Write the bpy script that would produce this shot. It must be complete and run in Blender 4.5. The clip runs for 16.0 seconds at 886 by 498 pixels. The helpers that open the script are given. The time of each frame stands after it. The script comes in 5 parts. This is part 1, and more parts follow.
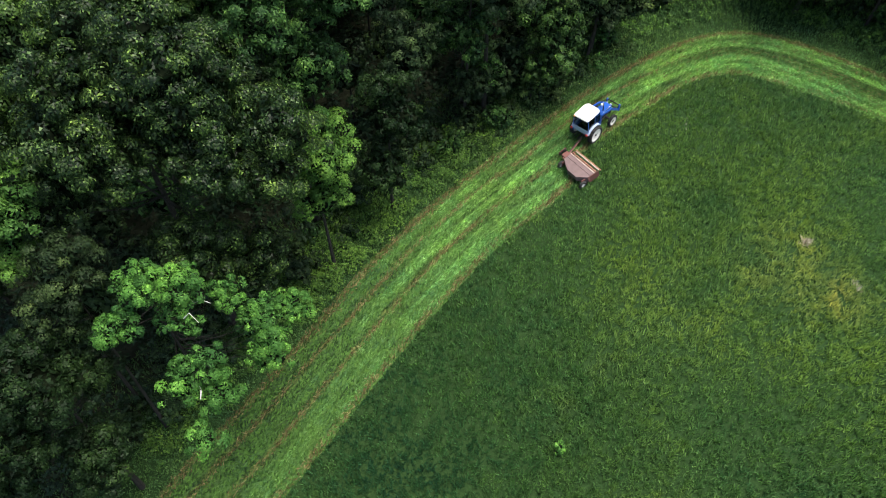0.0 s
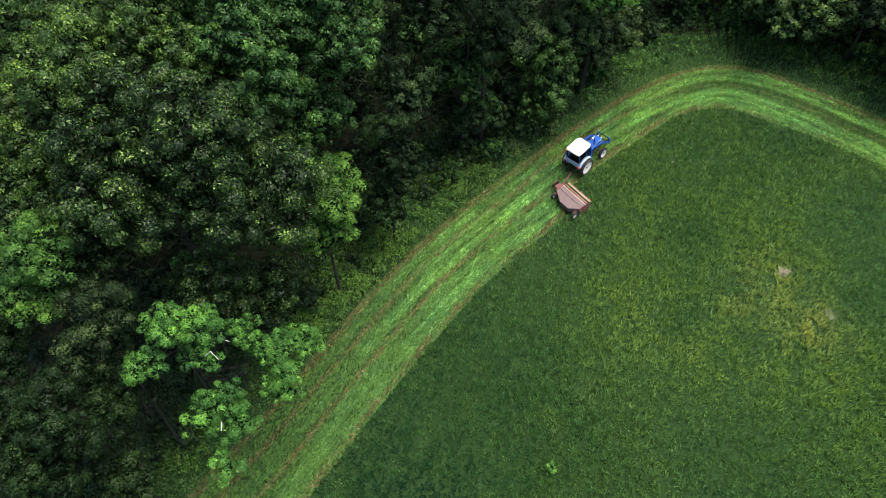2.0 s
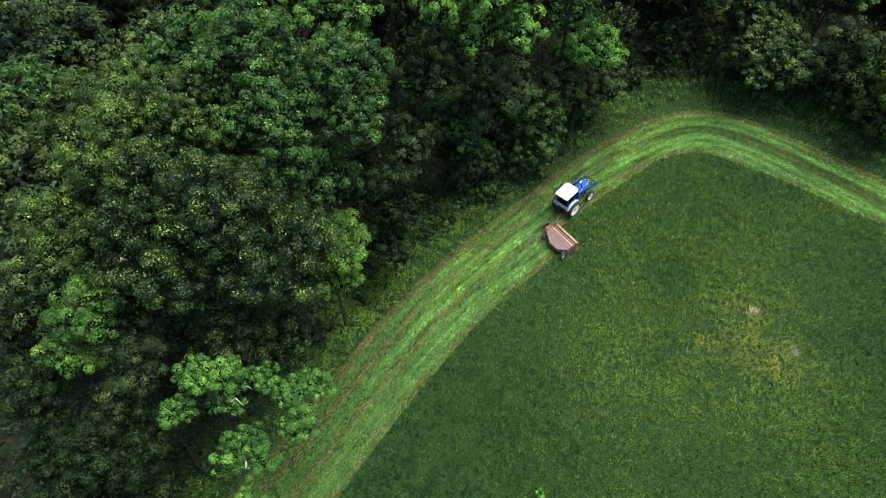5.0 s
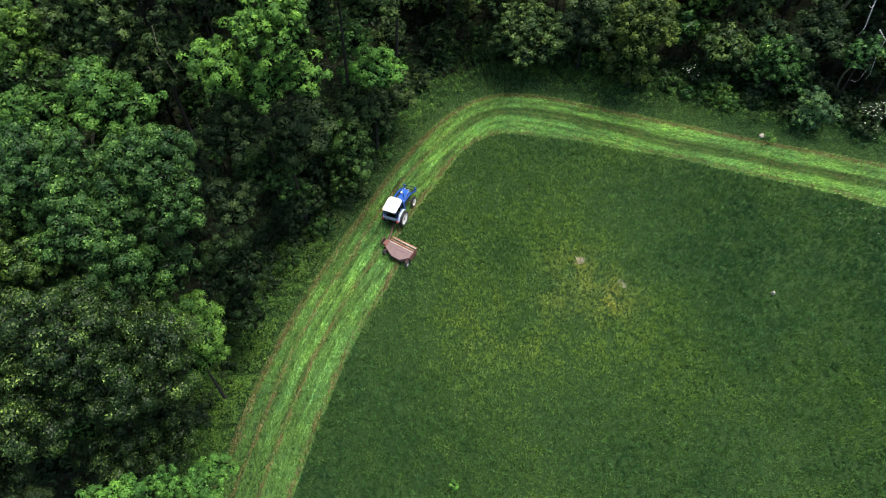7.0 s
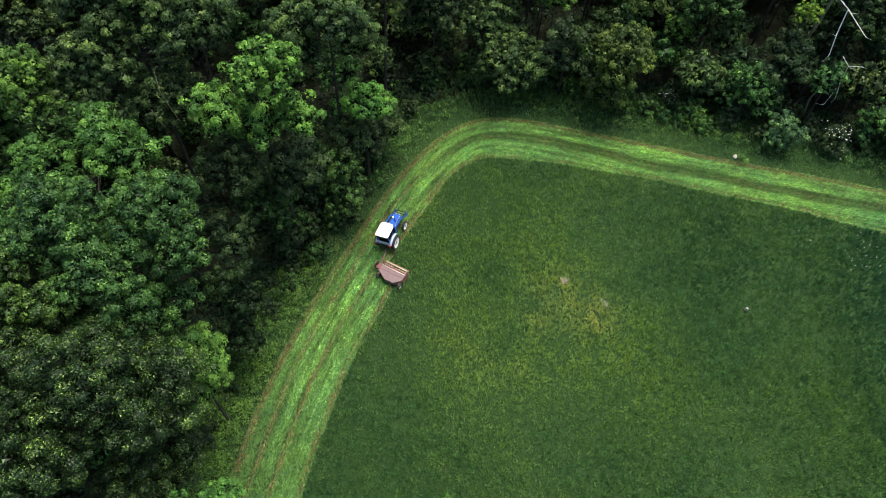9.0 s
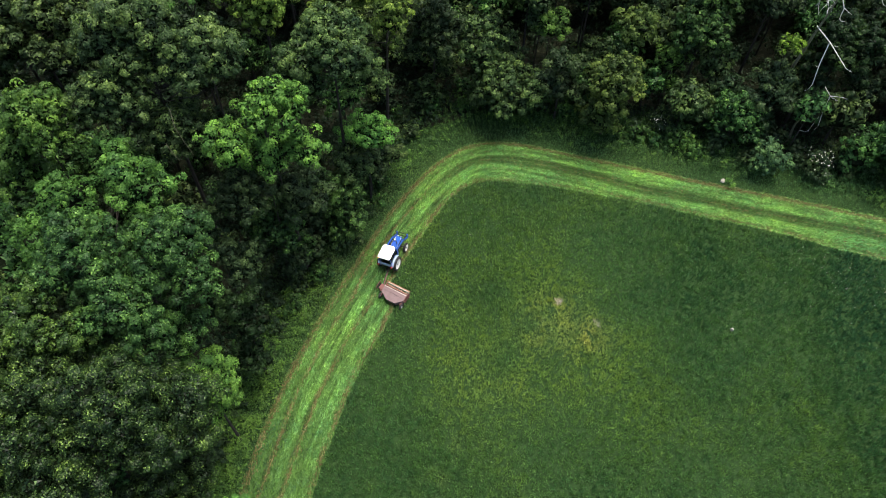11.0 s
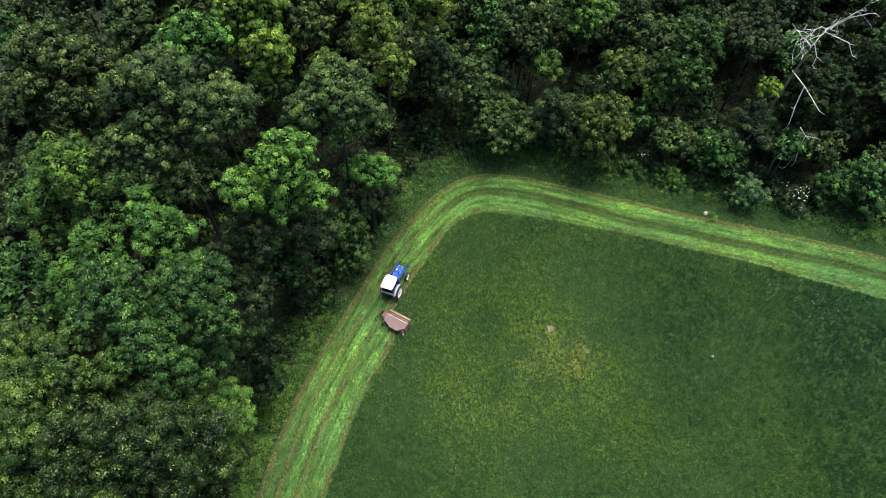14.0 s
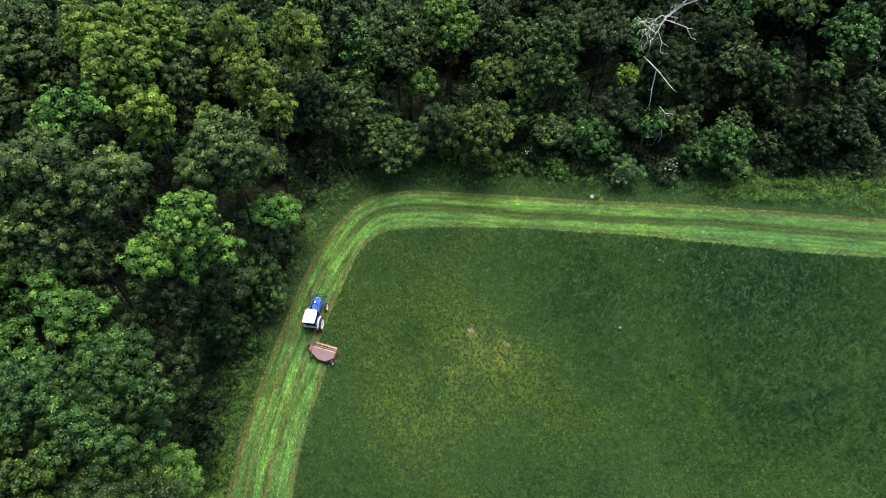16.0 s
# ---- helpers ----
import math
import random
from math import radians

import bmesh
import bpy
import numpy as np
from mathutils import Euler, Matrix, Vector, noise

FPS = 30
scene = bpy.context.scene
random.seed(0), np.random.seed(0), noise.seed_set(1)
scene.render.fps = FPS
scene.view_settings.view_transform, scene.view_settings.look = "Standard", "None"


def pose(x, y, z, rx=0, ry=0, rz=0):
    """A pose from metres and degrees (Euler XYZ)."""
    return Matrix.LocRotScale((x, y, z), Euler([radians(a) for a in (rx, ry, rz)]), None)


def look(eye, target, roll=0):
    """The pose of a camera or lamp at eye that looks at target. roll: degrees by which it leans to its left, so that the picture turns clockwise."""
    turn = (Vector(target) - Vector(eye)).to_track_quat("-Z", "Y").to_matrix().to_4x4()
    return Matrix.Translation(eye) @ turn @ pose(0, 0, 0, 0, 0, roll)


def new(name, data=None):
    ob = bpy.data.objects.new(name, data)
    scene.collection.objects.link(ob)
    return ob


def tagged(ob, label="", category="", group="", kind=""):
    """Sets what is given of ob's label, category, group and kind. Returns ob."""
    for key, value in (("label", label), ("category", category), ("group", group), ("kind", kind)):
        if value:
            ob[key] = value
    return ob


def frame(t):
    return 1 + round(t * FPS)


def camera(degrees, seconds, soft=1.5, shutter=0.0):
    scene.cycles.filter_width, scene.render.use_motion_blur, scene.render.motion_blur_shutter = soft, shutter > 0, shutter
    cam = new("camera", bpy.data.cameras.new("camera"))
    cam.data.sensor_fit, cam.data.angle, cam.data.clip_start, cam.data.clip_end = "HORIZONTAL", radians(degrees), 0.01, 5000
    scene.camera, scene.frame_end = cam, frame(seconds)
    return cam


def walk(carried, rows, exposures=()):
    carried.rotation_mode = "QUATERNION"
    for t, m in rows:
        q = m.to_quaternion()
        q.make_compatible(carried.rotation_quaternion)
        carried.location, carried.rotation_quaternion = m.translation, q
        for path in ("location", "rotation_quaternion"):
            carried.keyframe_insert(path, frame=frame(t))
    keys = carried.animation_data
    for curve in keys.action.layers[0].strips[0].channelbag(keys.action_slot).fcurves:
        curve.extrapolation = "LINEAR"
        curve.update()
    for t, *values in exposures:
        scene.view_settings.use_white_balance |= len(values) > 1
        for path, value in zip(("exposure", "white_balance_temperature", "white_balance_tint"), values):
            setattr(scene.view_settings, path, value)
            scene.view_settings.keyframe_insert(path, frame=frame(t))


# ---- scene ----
cam = camera(65.4, 16.0, soft=1.0, shutter=0.5)

# a drone that rises straight up and turns to its right in two short swings
EYE, CLIMB, DOWN, ROLL = 40.0, 1.785, 54.07, 1.15
TURNS = [(0.0, 0.0), (1.0, 0.0), (2.0, 0.02), (3.5, 0.03), (5.3, 0.2), (5.5, 0.4), (5.8, 1.6), (6.0, 5.28), (6.5, 17.16), (7.0, 21.97), (7.5, 23.25),
         (8.0, 23.27), (9.0, 23.28), (11.5, 23.28), (13.0, 23.29), (14.0, 23.33), (14.5, 24.74), (15.0, 32.61), (15.5, 36.02), (16.0, 36.0)]
walk(cam, [(t, pose(0, 0, EYE + CLIMB * t, 0, 0, -turn) @ pose(0, 0, 0, 90 - DOWN) @ pose(0, 0, 0, 0, 0, ROLL)) for t, turn in TURNS], exposures=[(0.0, 1.00, 6350, 11), (4.0, 1.00, 6350, 12), (9.0, 1.04, 6350, 13), (16.0, 1.09, 6350, 16)])

# ---- world, sun ----
SUN_TO = Vector((0.26, 0.09, 0.95)).normalized()
world = bpy.data.worlds.new("overcast_sky")
world.use_nodes = True
scene.world = world
wn = world.node_tree
sky = wn.nodes.new("ShaderNodeTexSky")
sky.sky_type, sky.sun_disc = "NISHITA", False
sky.sun_elevation = math.asin(SUN_TO.z)
sky.sun_rotation = math.atan2(SUN_TO.x, SUN_TO.y)
sky.dust_density, sky.air_density = 3.0, 1.0
wn.links.new(sky.outputs[0], wn.nodes["Background"].inputs[0])
wn.nodes["Background"].inputs[1].default_value = 0.124
sun = new("sun", bpy.data.lights.new("sun", "SUN"))
sun.data.energy, sun.data.angle, sun.data.color = 2.9, radians(34), (1.0, 0.94, 0.82)
sun.matrix_world = look((0, 0, 200), Vector((0, 0, 200)) - SUN_TO)

# ---- materials ----


def principled(name, rough=0.6, metal=0.0, spec=0.4):
    m = bpy.data.materials.new(name)
    m.use_nodes = True
    b = m.node_tree.nodes["Principled BSDF"]
    b.inputs["Roughness"].default_value = rough
    b.inputs["Metallic"].default_value = metal
    b.inputs["Specular IOR Level"].default_value = spec
    return m, m.node_tree, b


def ramp(nt, fac, stops):
    r = nt.nodes.new("ShaderNodeValToRGB")
    e = r.color_ramp.elements
    while len(e) < len(stops):
        e.new(0.5)
    for el, (p, c) in zip(e, stops):
        el.position, el.color = p, (*c, 1)
    nt.links.new(fac, r.inputs[0])
    return r.outputs[0]


def noise_tex(nt, vec, scale, detail=4.0, rough=0.55):
    n = nt.nodes.new("ShaderNodeTexNoise")
    n.inputs["Scale"].default_value, n.inputs["Detail"].default_value, n.inputs["Roughness"].default_value = scale, detail, rough
    nt.links.new(vec, n.inputs["Vector"])
    return n.outputs["Fac"]


def mixc(nt, fac, a, b, mode="MIX"):
    x = nt.nodes.new("ShaderNodeMix")
    x.data_type, x.blend_type = "RGBA", mode
    for sock, v in ((x.inputs[0], fac), (x.inputs[6], a), (x.inputs[7], b)):
        if isinstance(v, (int, float)):
            sock.default_value = v
        elif isinstance(v, tuple):
            sock.default_value = (*v, 1)
        else:
            nt.links.new(v, sock)
    return x.outputs[2]


def calc(nt, op, a, b=0.0, c=0.0, clamp=False):
    x = nt.nodes.new("ShaderNodeMath")
    x.operation, x.use_clamp = op, clamp
    for sock, v in zip(x.inputs, (a, b, c)):
        if isinstance(v, (int, float)):
            sock.default_value = v
        else:
            nt.links.new(v, sock)
    return x.outputs[0]


def bump(nt, bsdf, height, strength=0.4, dist=0.05):
    b = nt.nodes.new("ShaderNodeBump")
    b.inputs["Strength"].default_value, b.inputs["Distance"].default_value = strength, dist
    nt.links.new(height, b.inputs["Height"])
    nt.links.new(b.outputs[0], bsdf.inputs["Normal"])


def position(nt):
    return nt.nodes.new("ShaderNodeNewGeometry").outputs["Position"]


def leaf_material(name, dark, mid, light, rough=0.5, glow=0.12, spec=0.10):
    """Leaves: each its own tone, each tuft and tree its own shift, thin enough to let some light through."""
    m, nt, b = principled(name, rough, 0, spec)
    geo = nt.nodes.new("ShaderNodeNewGeometry")
    info = nt.nodes.new("ShaderNodeObjectInfo")
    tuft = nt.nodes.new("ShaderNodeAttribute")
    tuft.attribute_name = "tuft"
    # the lightest stop paints a glint on a few leaves
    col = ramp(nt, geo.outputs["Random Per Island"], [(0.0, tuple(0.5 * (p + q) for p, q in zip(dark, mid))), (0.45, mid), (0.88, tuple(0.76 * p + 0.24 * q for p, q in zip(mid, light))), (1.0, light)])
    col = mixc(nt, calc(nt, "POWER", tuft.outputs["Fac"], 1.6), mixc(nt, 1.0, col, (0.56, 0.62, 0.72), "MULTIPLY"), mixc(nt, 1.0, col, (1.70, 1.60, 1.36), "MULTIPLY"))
    big = noise_tex(nt, geo.outputs["Position"], 0.42, 2)
    col = mixc(nt, calc(nt, "MULTIPLY_ADD", big, 2.4, -0.7, clamp=True), mixc(nt, 1.0, col, (0.70, 0.76, 0.86), "MULTIPLY"), mixc(nt, 1.0, col, (1.24, 1.18, 0.98), "MULTIPLY"))
    hsv = nt.nodes.new("ShaderNodeHueSaturation")
    hsv.inputs["Saturation"].default_value = 0.98
    nt.links.new(calc(nt, "MULTIPLY_ADD", info.outputs["Random"], 0.016, 0.492), hsv.inputs["Hue"])
    nt.links.new(calc(nt, "MULTIPLY_ADD", info.outputs["Random"], 0.22, 0.62), hsv.inputs["Value"])
    nt.links.new(col, hsv.inputs["Color"])
    col = hsv.outputs[0]
    nt.links.new(col, b.inputs["Base Color"])
    tr = nt.nodes.new("ShaderNodeBsdfTranslucent")
    nt.links.new(mixc(nt, 1.0, col, (1.1, 1.2, 0.7), "MULTIPLY"), tr.inputs[0])
    mx = nt.nodes.new("ShaderNodeMixShader")
    mx.inputs[0].default_value = glow
    nt.links.new(b.outputs[0], mx.inputs[1])
    nt.links.new(tr.outputs[0], mx.inputs[2])
    nt.links.new(mx.outputs[0], nt.nodes["Material Output"].inputs[0])
    return m


LEAF = {
    # very light last tone: glints put into the leaf colour
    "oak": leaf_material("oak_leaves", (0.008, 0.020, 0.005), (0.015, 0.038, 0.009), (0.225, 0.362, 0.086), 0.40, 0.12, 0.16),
    # oak leaves again, with sunlight on the crown's top put into the colour
    "crest": leaf_material("sunlit_oak_leaves", (0.020, 0.045, 0.009), (0.046, 0.114, 0.021), (0.245, 0.440, 0.090), 0.40, 0.12, 0.16),
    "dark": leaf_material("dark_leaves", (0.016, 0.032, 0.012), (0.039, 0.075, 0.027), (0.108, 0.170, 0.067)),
    "maple": leaf_material("maple_leaves", (0.016, 0.048, 0.010), (0.042, 0.113, 0.026), (0.190, 0.372, 0.088), 0.45, 0.12, 0.12),
    "fresh": leaf_material("fresh_leaves", (0.031, 0.092, 0.014), (0.085, 0.205, 0.033), (0.225, 0.410, 0.085)),
    "bright": leaf_material("bright_leaves", (0.046, 0.134, 0.023), (0.125, 0.3, 0.046), (0.29, 0.535, 0.095)),
    "locust": leaf_material("locust_leaves", (0.030, 0.100, 0.017), (0.081, 0.226, 0.038), (0.205, 0.430, 0.086)),
    "olive": leaf_material("olive_leaves", (0.026, 0.051, 0.015), (0.064, 0.117, 0.034), (0.200, 0.300, 0.088), 0.45, 0.12, 0.12),
    # leaf colour darkened to stand in for the wood's shade
    "deep": leaf_material("shade_dark_leaves", (0.006, 0.015, 0.004), (0.014, 0.034, 0.009), (0.056, 0.104, 0.034)),
    "gold": leaf_material("gold_green_leaves", (0.036, 0.067, 0.014), (0.086, 0.142, 0.029), (0.216, 0.300, 0.065)),
    "yellow": leaf_material("yellow_green_leaves", (0.045, 0.09, 0.015), (0.118, 0.205, 0.031), (0.29, 0.42, 0.072)),
    "lime": leaf_material("lime_leaves", (0.070, 0.150, 0.015), (0.150, 0.290, 0.026), (0.260, 0.410, 0.045)),
    "weed": leaf_material("weed_leaves", (0.050, 0.125, 0.020), (0.102, 0.228, 0.036), (0.18, 0.335, 0.066)),
    "grey": leaf_material("grey_green_leaves", (0.061, 0.142, 0.051), (0.119, 0.243, 0.086), (0.230, 0.378, 0.155)),
}


def bark_material(name, a, b_, spec=0.2):
    m, nt, b = principled(name, 0.85, 0, spec)
    p = position(nt)
    n = noise_tex(nt, p, 5.0, 6)
    nt.links.new(ramp(nt, n, [(0.3, a), (0.7, b_)]), b.inputs["Base Color"])
    bump(nt, b, noise_tex(nt, p, 22.0, 4), 0.6, 0.03)
    return m


BARK = bark_material("grey_brown_bark", (0.020, 0.018, 0.014), (0.046, 0.042, 0.034))
# near-black colour for the shade inside the crowns
CROWN_SHADE = bark_material("crown_shade", (0.005, 0.008, 0.004), (0.011, 0.016, 0.008), 0.0)
MOSSY = bark_material("mossy_dead_bark", (0.06, 0.065, 0.035), (0.16, 0.16, 0.10))
DEADWOOD = bark_material("bleached_dead_wood", (0.44, 0.41, 0.37), (0.72, 0.70, 0.66))


def blade_material(name, dark, mid, light, patch=None, glow=0.3, lay=False):
    m, nt, b = principled(name, 0.6, 0, 0.3)
    geo = nt.nodes.new("ShaderNodeNewGeometry")
    pos = geo.outputs["Position"]
    col = ramp(nt, geo.outputs["Random Per Island"], [(0.0, dark), (0.6, mid), (0.95, light), (1.0, tuple(1.2 * c for c in light))])
    drift = noise_tex(nt, pos, 0.085, 6, 0.62)
    col = mixc(nt, calc(nt, "MULTIPLY_ADD", drift, 3.4, -1.25, clamp=True), mixc(nt, 1.0, col, (0.62, 0.76, 0.94), "MULTIPLY"), mixc(nt, 1.0, col, (1.18, 1.10, 0.92), "MULTIPLY"))
    small = noise_tex(nt, pos, 1.1, 4, 0.6)
    col = mixc(nt, calc(nt, "MULTIPLY_ADD", small, 2.2, -0.6, clamp=True), mixc(nt, 1.0, col, (0.66, 0.76, 0.90), "MULTIPLY"), mixc(nt, 1.0, col, (1.24, 1.15, 0.98), "MULTIPLY"))
    grain = noise_tex(nt, pos, 6.5, 3, 0.6)
    col = mixc(nt, calc(nt, "MULTIPLY_ADD", grain, 2.6, -0.8, clamp=True), mixc(nt, 1.0, col, (0.74, 0.78, 0.82), "MULTIPLY"), mixc(nt, 1.0, col, (1.18, 1.14, 1.06), "MULTIPLY"))
    if patch:
        tuft = nt.nodes.new("ShaderNodeAttribute")
        tuft.attribute_name = "tuft"
        col = mixc(nt, tuft.outputs["Fac"], mixc(nt, 1.0, col, (0.66, 0.72, 0.80), "MULTIPLY"), mixc(nt, 1.0, col, (1.30, 1.25, 1.18), "MULTIPLY"))
    if lay:
        tone = nt.nodes.new("ShaderNodeAttribute")
        tone.attribute_name = "tone"
        dry = nt.nodes.new("ShaderNodeAttribute")
        dry.attribute_name = "dry"
        col = mixc(nt, 1.0, col, tone.outputs["Color"], "MULTIPLY")
        straw = ramp(nt, geo.outputs["Random Per Island"], [(0.0, (0.07, 0.050, 0.020)), (0.5, (0.165, 0.112, 0.044)), (1.0, (0.38, 0.28, 0.14))])
        col = mixc(nt, dry.outputs["Fac"], col, straw)
    if patch:
        for cx, cy, rad, amount, shade in patch:
            sep = nt.nodes.new("ShaderNodeVectorMath")
            sep.operation = "DISTANCE"
            flat = nt.nodes.new("ShaderNodeVectorMath")
            flat.operation = "MULTIPLY"
            flat.inputs[1].default_value = (1, 1, 0)
            nt.links.new(pos, flat.inputs[0])
            nt.links.new(flat.outputs[0], sep.inputs[0])
            sep.inputs[1].default_value = (cx, cy, 0)
            near = calc(nt, "SUBTRACT", 1.0, calc(nt, "DIVIDE", sep.outputs["Value"], rad), clamp=True)
            worn = calc(nt, "MULTIPLY", near, calc(nt, "MULTIPLY_ADD", noise_tex(nt, pos, 0.5, 3, 0.55), 1.9, -0.42, clamp=True))
            col = mixc(nt, calc(nt, "MULTIPLY", worn, amount, clamp=True), col, mixc(nt, 1.0, col, shade, "MULTIPLY"))
    nt.links.new(col, b.inputs["Base Color"])
    tr = nt.nodes.new("ShaderNodeBsdfTranslucent")
    nt.links.new(col, tr.inputs[0])
    mx = nt.nodes.new("ShaderNodeMixShader")
    mx.inputs[0].default_value = glow
    nt.links.new(b.outputs[0], mx.inputs[1])
    nt.links.new(tr.outputs[0], mx.inputs[2])
    nt.links.new(mx.outputs[0], nt.nodes["Material Output"].inputs[0])
    return m


# thin yellowed and lush dark places in the hay: x, y, radius, amount, tint
THIN, WORN, LUSH, TAN = (1.29, 1.21, 1.06), (1.48, 1.27, 1.20), (0.58, 0.72, 0.80), (1.52, 1.22, 1.34)
STAND = [(24.0, 20.0, 20.0, 1.6, THIN), (22.0, 24.6, 7.5, 2.2, WORN), (22.6, 25.2, 4.6, 2.6, TAN), (25.4, 22.6, 2.6, 2.4, TAN), (60.0, 8.0, 24.0, 2.6, LUSH), (40.0, 0.0, 13.0, 2.2, LUSH), (7.5, 16.5, 0.9, 2.6, TAN), (6.7, 15.4, 0.8, 2.6, TAN), (9.8, 19.0, 1.3, 1.8, TAN), (20.2, 26.4, 1.2, 3.0, LUSH), (13.0, 22.3, 5.5, 2.6, WORN), (8.0, 26.0, 9.0, 1.0, THIN), (46.0, 14.0, 20.0, 2.8, LUSH), (1.5, 18.5, 13.0, 3.0, LUSH), (-5.0, 12.5, 9.0, 3.0, LUSH), (-1.0, 12.0, 11.0, 2.4, LUSH),
         (36.5, 25.0, 9.0, 2.0, LUSH), (20.0, 39.0, 9.0, 1.5, LUSH), (18.4, 30.6, 3.0, 1.6, LUSH), (16.5, 24.0, 2.2, 1.8, LUSH), (20.0, 10.0, 9.0, 1.6, LUSH)]
HAY = blade_material("hay_blades", (0.087, 0.166, 0.041), (0.164, 0.304, 0.070), (0.248, 0.408, 0.111), STAND)
CLIP = blade_material("mown_clippings", (0.120, 0.268, 0.049), (0.200, 0.420, 0.090), (0.325, 0.575, 0.168), lay=True)
PALE = blade_material("pale_dry_grass", (0.55, 0.42, 0.30), (0.74, 0.60, 0.46), (0.85, 0.76, 0.62))
WEED = blade_material("verge_weeds", (0.078, 0.158, 0.044), (0.136, 0.262, 0.068), (0.190, 0.320, 0.092))


def soil_material():
    m, nt, b = principled("woodland_floor", 0.95, 0, 0.1)
    p = position(nt)
    col = ramp(nt, noise_tex(nt, p, 0.9, 8, 0.65), [(0.3, (0.010, 0.011, 0.007)), (0.55, (0.020, 0.024, 0.012)), (0.75, (0.034, 0.036, 0.020))])
    nt.links.new(col, b.inputs["Base Color"])
    bump(nt, b, noise_tex(nt, p, 6.0, 6), 0.8, 0.1)
    return m


def thatch_material():
    m, nt, b = principled("hay_thatch", 0.95, 0, 0.1)
    p = position(nt)
    col = ramp(nt, noise_tex(nt, p, 5.0, 8, 0.7), [(0.3, (0.012, 0.029, 0.008)), (0.6, (0.025, 0.056, 0.015)), (0.8, (0.046, 0.082, 0.026))])
    nt.links.new(col, b.inputs["Base Color"])
    bump(nt, b, noise_tex(nt, p, 14.0, 4), 0.8, 0.08)
    return m


def mown_material():
    """u: metres in from the wood's edge; v: metres along the strip."""
    m, nt, b = principled("mown_stubble", 0.85, 0, 0.2)
    uv = nt.nodes.new("ShaderNodeUVMap")
    uv.uv_map = "strip"
    sep = nt.nodes.new("ShaderNodeSeparateXYZ")
    nt.links.new(uv.outputs[0], sep.inputs[0])
    u, v = sep.outputs[0], sep.outputs[1]
    p = position(nt)
    wob = calc(nt, "MULTIPLY_ADD", noise_tex(nt, p, 0.35, 3), 0.7, -0.35)
    uw = calc(nt, "ADD", u, wob)
    long_ = nt.nodes.new("ShaderNodeCombineXYZ")
    nt.links.new(calc(nt, "MULTIPLY", u, 5.0), long_.inputs[0])
    nt.links.new(calc(nt, "MULTIPLY", v, 0.8), long_.inputs[1])
    streak = noise_tex(nt, long_.outputs[0], 1.0, 5, 0.65)
    fine = noise_tex(nt, p, 7.0, 6, 0.7)
    col = ramp(nt, fine, [(0.28, (0.030, 0.070, 0.012)), (0.5, (0.070, 0.150, 0.022)), (0.72, (0.130, 0.235, 0.045))])
    col = mixc(nt, calc(nt, "MULTIPLY_ADD", streak, 2.4, -0.8, clamp=True), mixc(nt, 1.0, col, (0.62, 0.72, 0.75), "MULTIPLY"), col)
    brown = ramp(nt, fine, [(0.3, (0.060, 0.045, 0.016)), (0.55, (0.130, 0.115, 0.036)), (0.75, (0.24, 0.20, 0.09))])

    def line(at, half, soft):
        far = calc(nt, "ABSOLUTE", calc(nt, "SUBTRACT", uw, at))
        return calc(nt, "DIVIDE", calc(nt, "SUBTRACT", half + soft, far), soft, clamp=True)

    edge = calc(nt, "MULTIPLY", line(0.05, 0.10, 0.40), calc(nt, "MULTIPLY_ADD", noise_tex(nt, p, 1.6, 5, 0.7), 3.6, -1.25, clamp=True))
    leg = calc(nt, "GREATER_THAN", v, TURN_AT)
    raked = calc(nt, "MULTIPLY", calc(nt, "MAXIMUM", line(1.75, 0.04, 0.22), line(3.70, 0.05, 0.22)), calc(nt, "SUBTRACT", 1.0, leg))
    col = mixc(nt, calc(nt, "MULTIPLY", calc(nt, "MAXIMUM", raked, edge), 0.5), col, brown)
    nt.links.new(col, b.inputs["Base Color"])
    bump(nt, b, fine, 0.9, 0.06)
    return m


def paint(name, col, rough=0.4, metal=0.0, dirt=0.25, dirt_col=(0.10, 0.085, 0.06), spec=0.5, scale=3.0):
    m, nt, b = principled(name, rough, metal, spec)
    p = nt.nodes.new("ShaderNodeTexCoord").outputs["Object"]
    n = noise_tex(nt, p, scale, 6, 0.65)
    f = calc(nt, "MULTIPLY", calc(nt, "MULTIPLY_ADD", n, 3.0, -1.2, clamp=True), dirt)
    nt.links.new(mixc(nt, f, col, dirt_col), b.inputs["Base Color"])
    bump(nt, b, noise_tex(nt, p, 30.0, 3), 0.08, 0.01)
    return m


BLUE = paint("tractor_blue", (0.014, 0.095, 0.43), 0.35, 0, 0.2)
WHITE = paint("cab_white", (0.80, 0.80, 0.78), 0.4, 0, 0.10, (0.45, 0.42, 0.36))
CREAM = paint("rim_cream", (0.84, 0.81, 0.74), 0.5, 0, 0.22, (0.30, 0.24, 0.16))
RUBBER = paint("tyre_rubber", (0.018, 0.018, 0.018), 0.8, 0, 0.5, (0.06, 0.055, 0.04))
IRON = paint("dark_iron", (0.035, 0.034, 0.034), 0.55, 0.6, 0.4)
FADED = paint("faded_red_hood", (0.180, 0.118, 0.114), 0.65, 0, 0.75, (0.12, 0.085, 0.08), scale=2.2)
RUSTRED = paint("rusty_red", (0.165, 0.060, 0.048), 0.7, 0, 0.7, (0.12, 0.06, 0.05), scale=5.0)
ORANGE = paint("weathered_orange", (0.46, 0.22, 0.12), 0.6, 0, 0.6, (0.24, 0.11, 0.07), scale=6.0)
BARE = paint("worn_pale_steel", (0.62, 0.55, 0.47), 0.5, 0.2, 0.5, (0.34, 0.22, 0.15), scale=6.0)
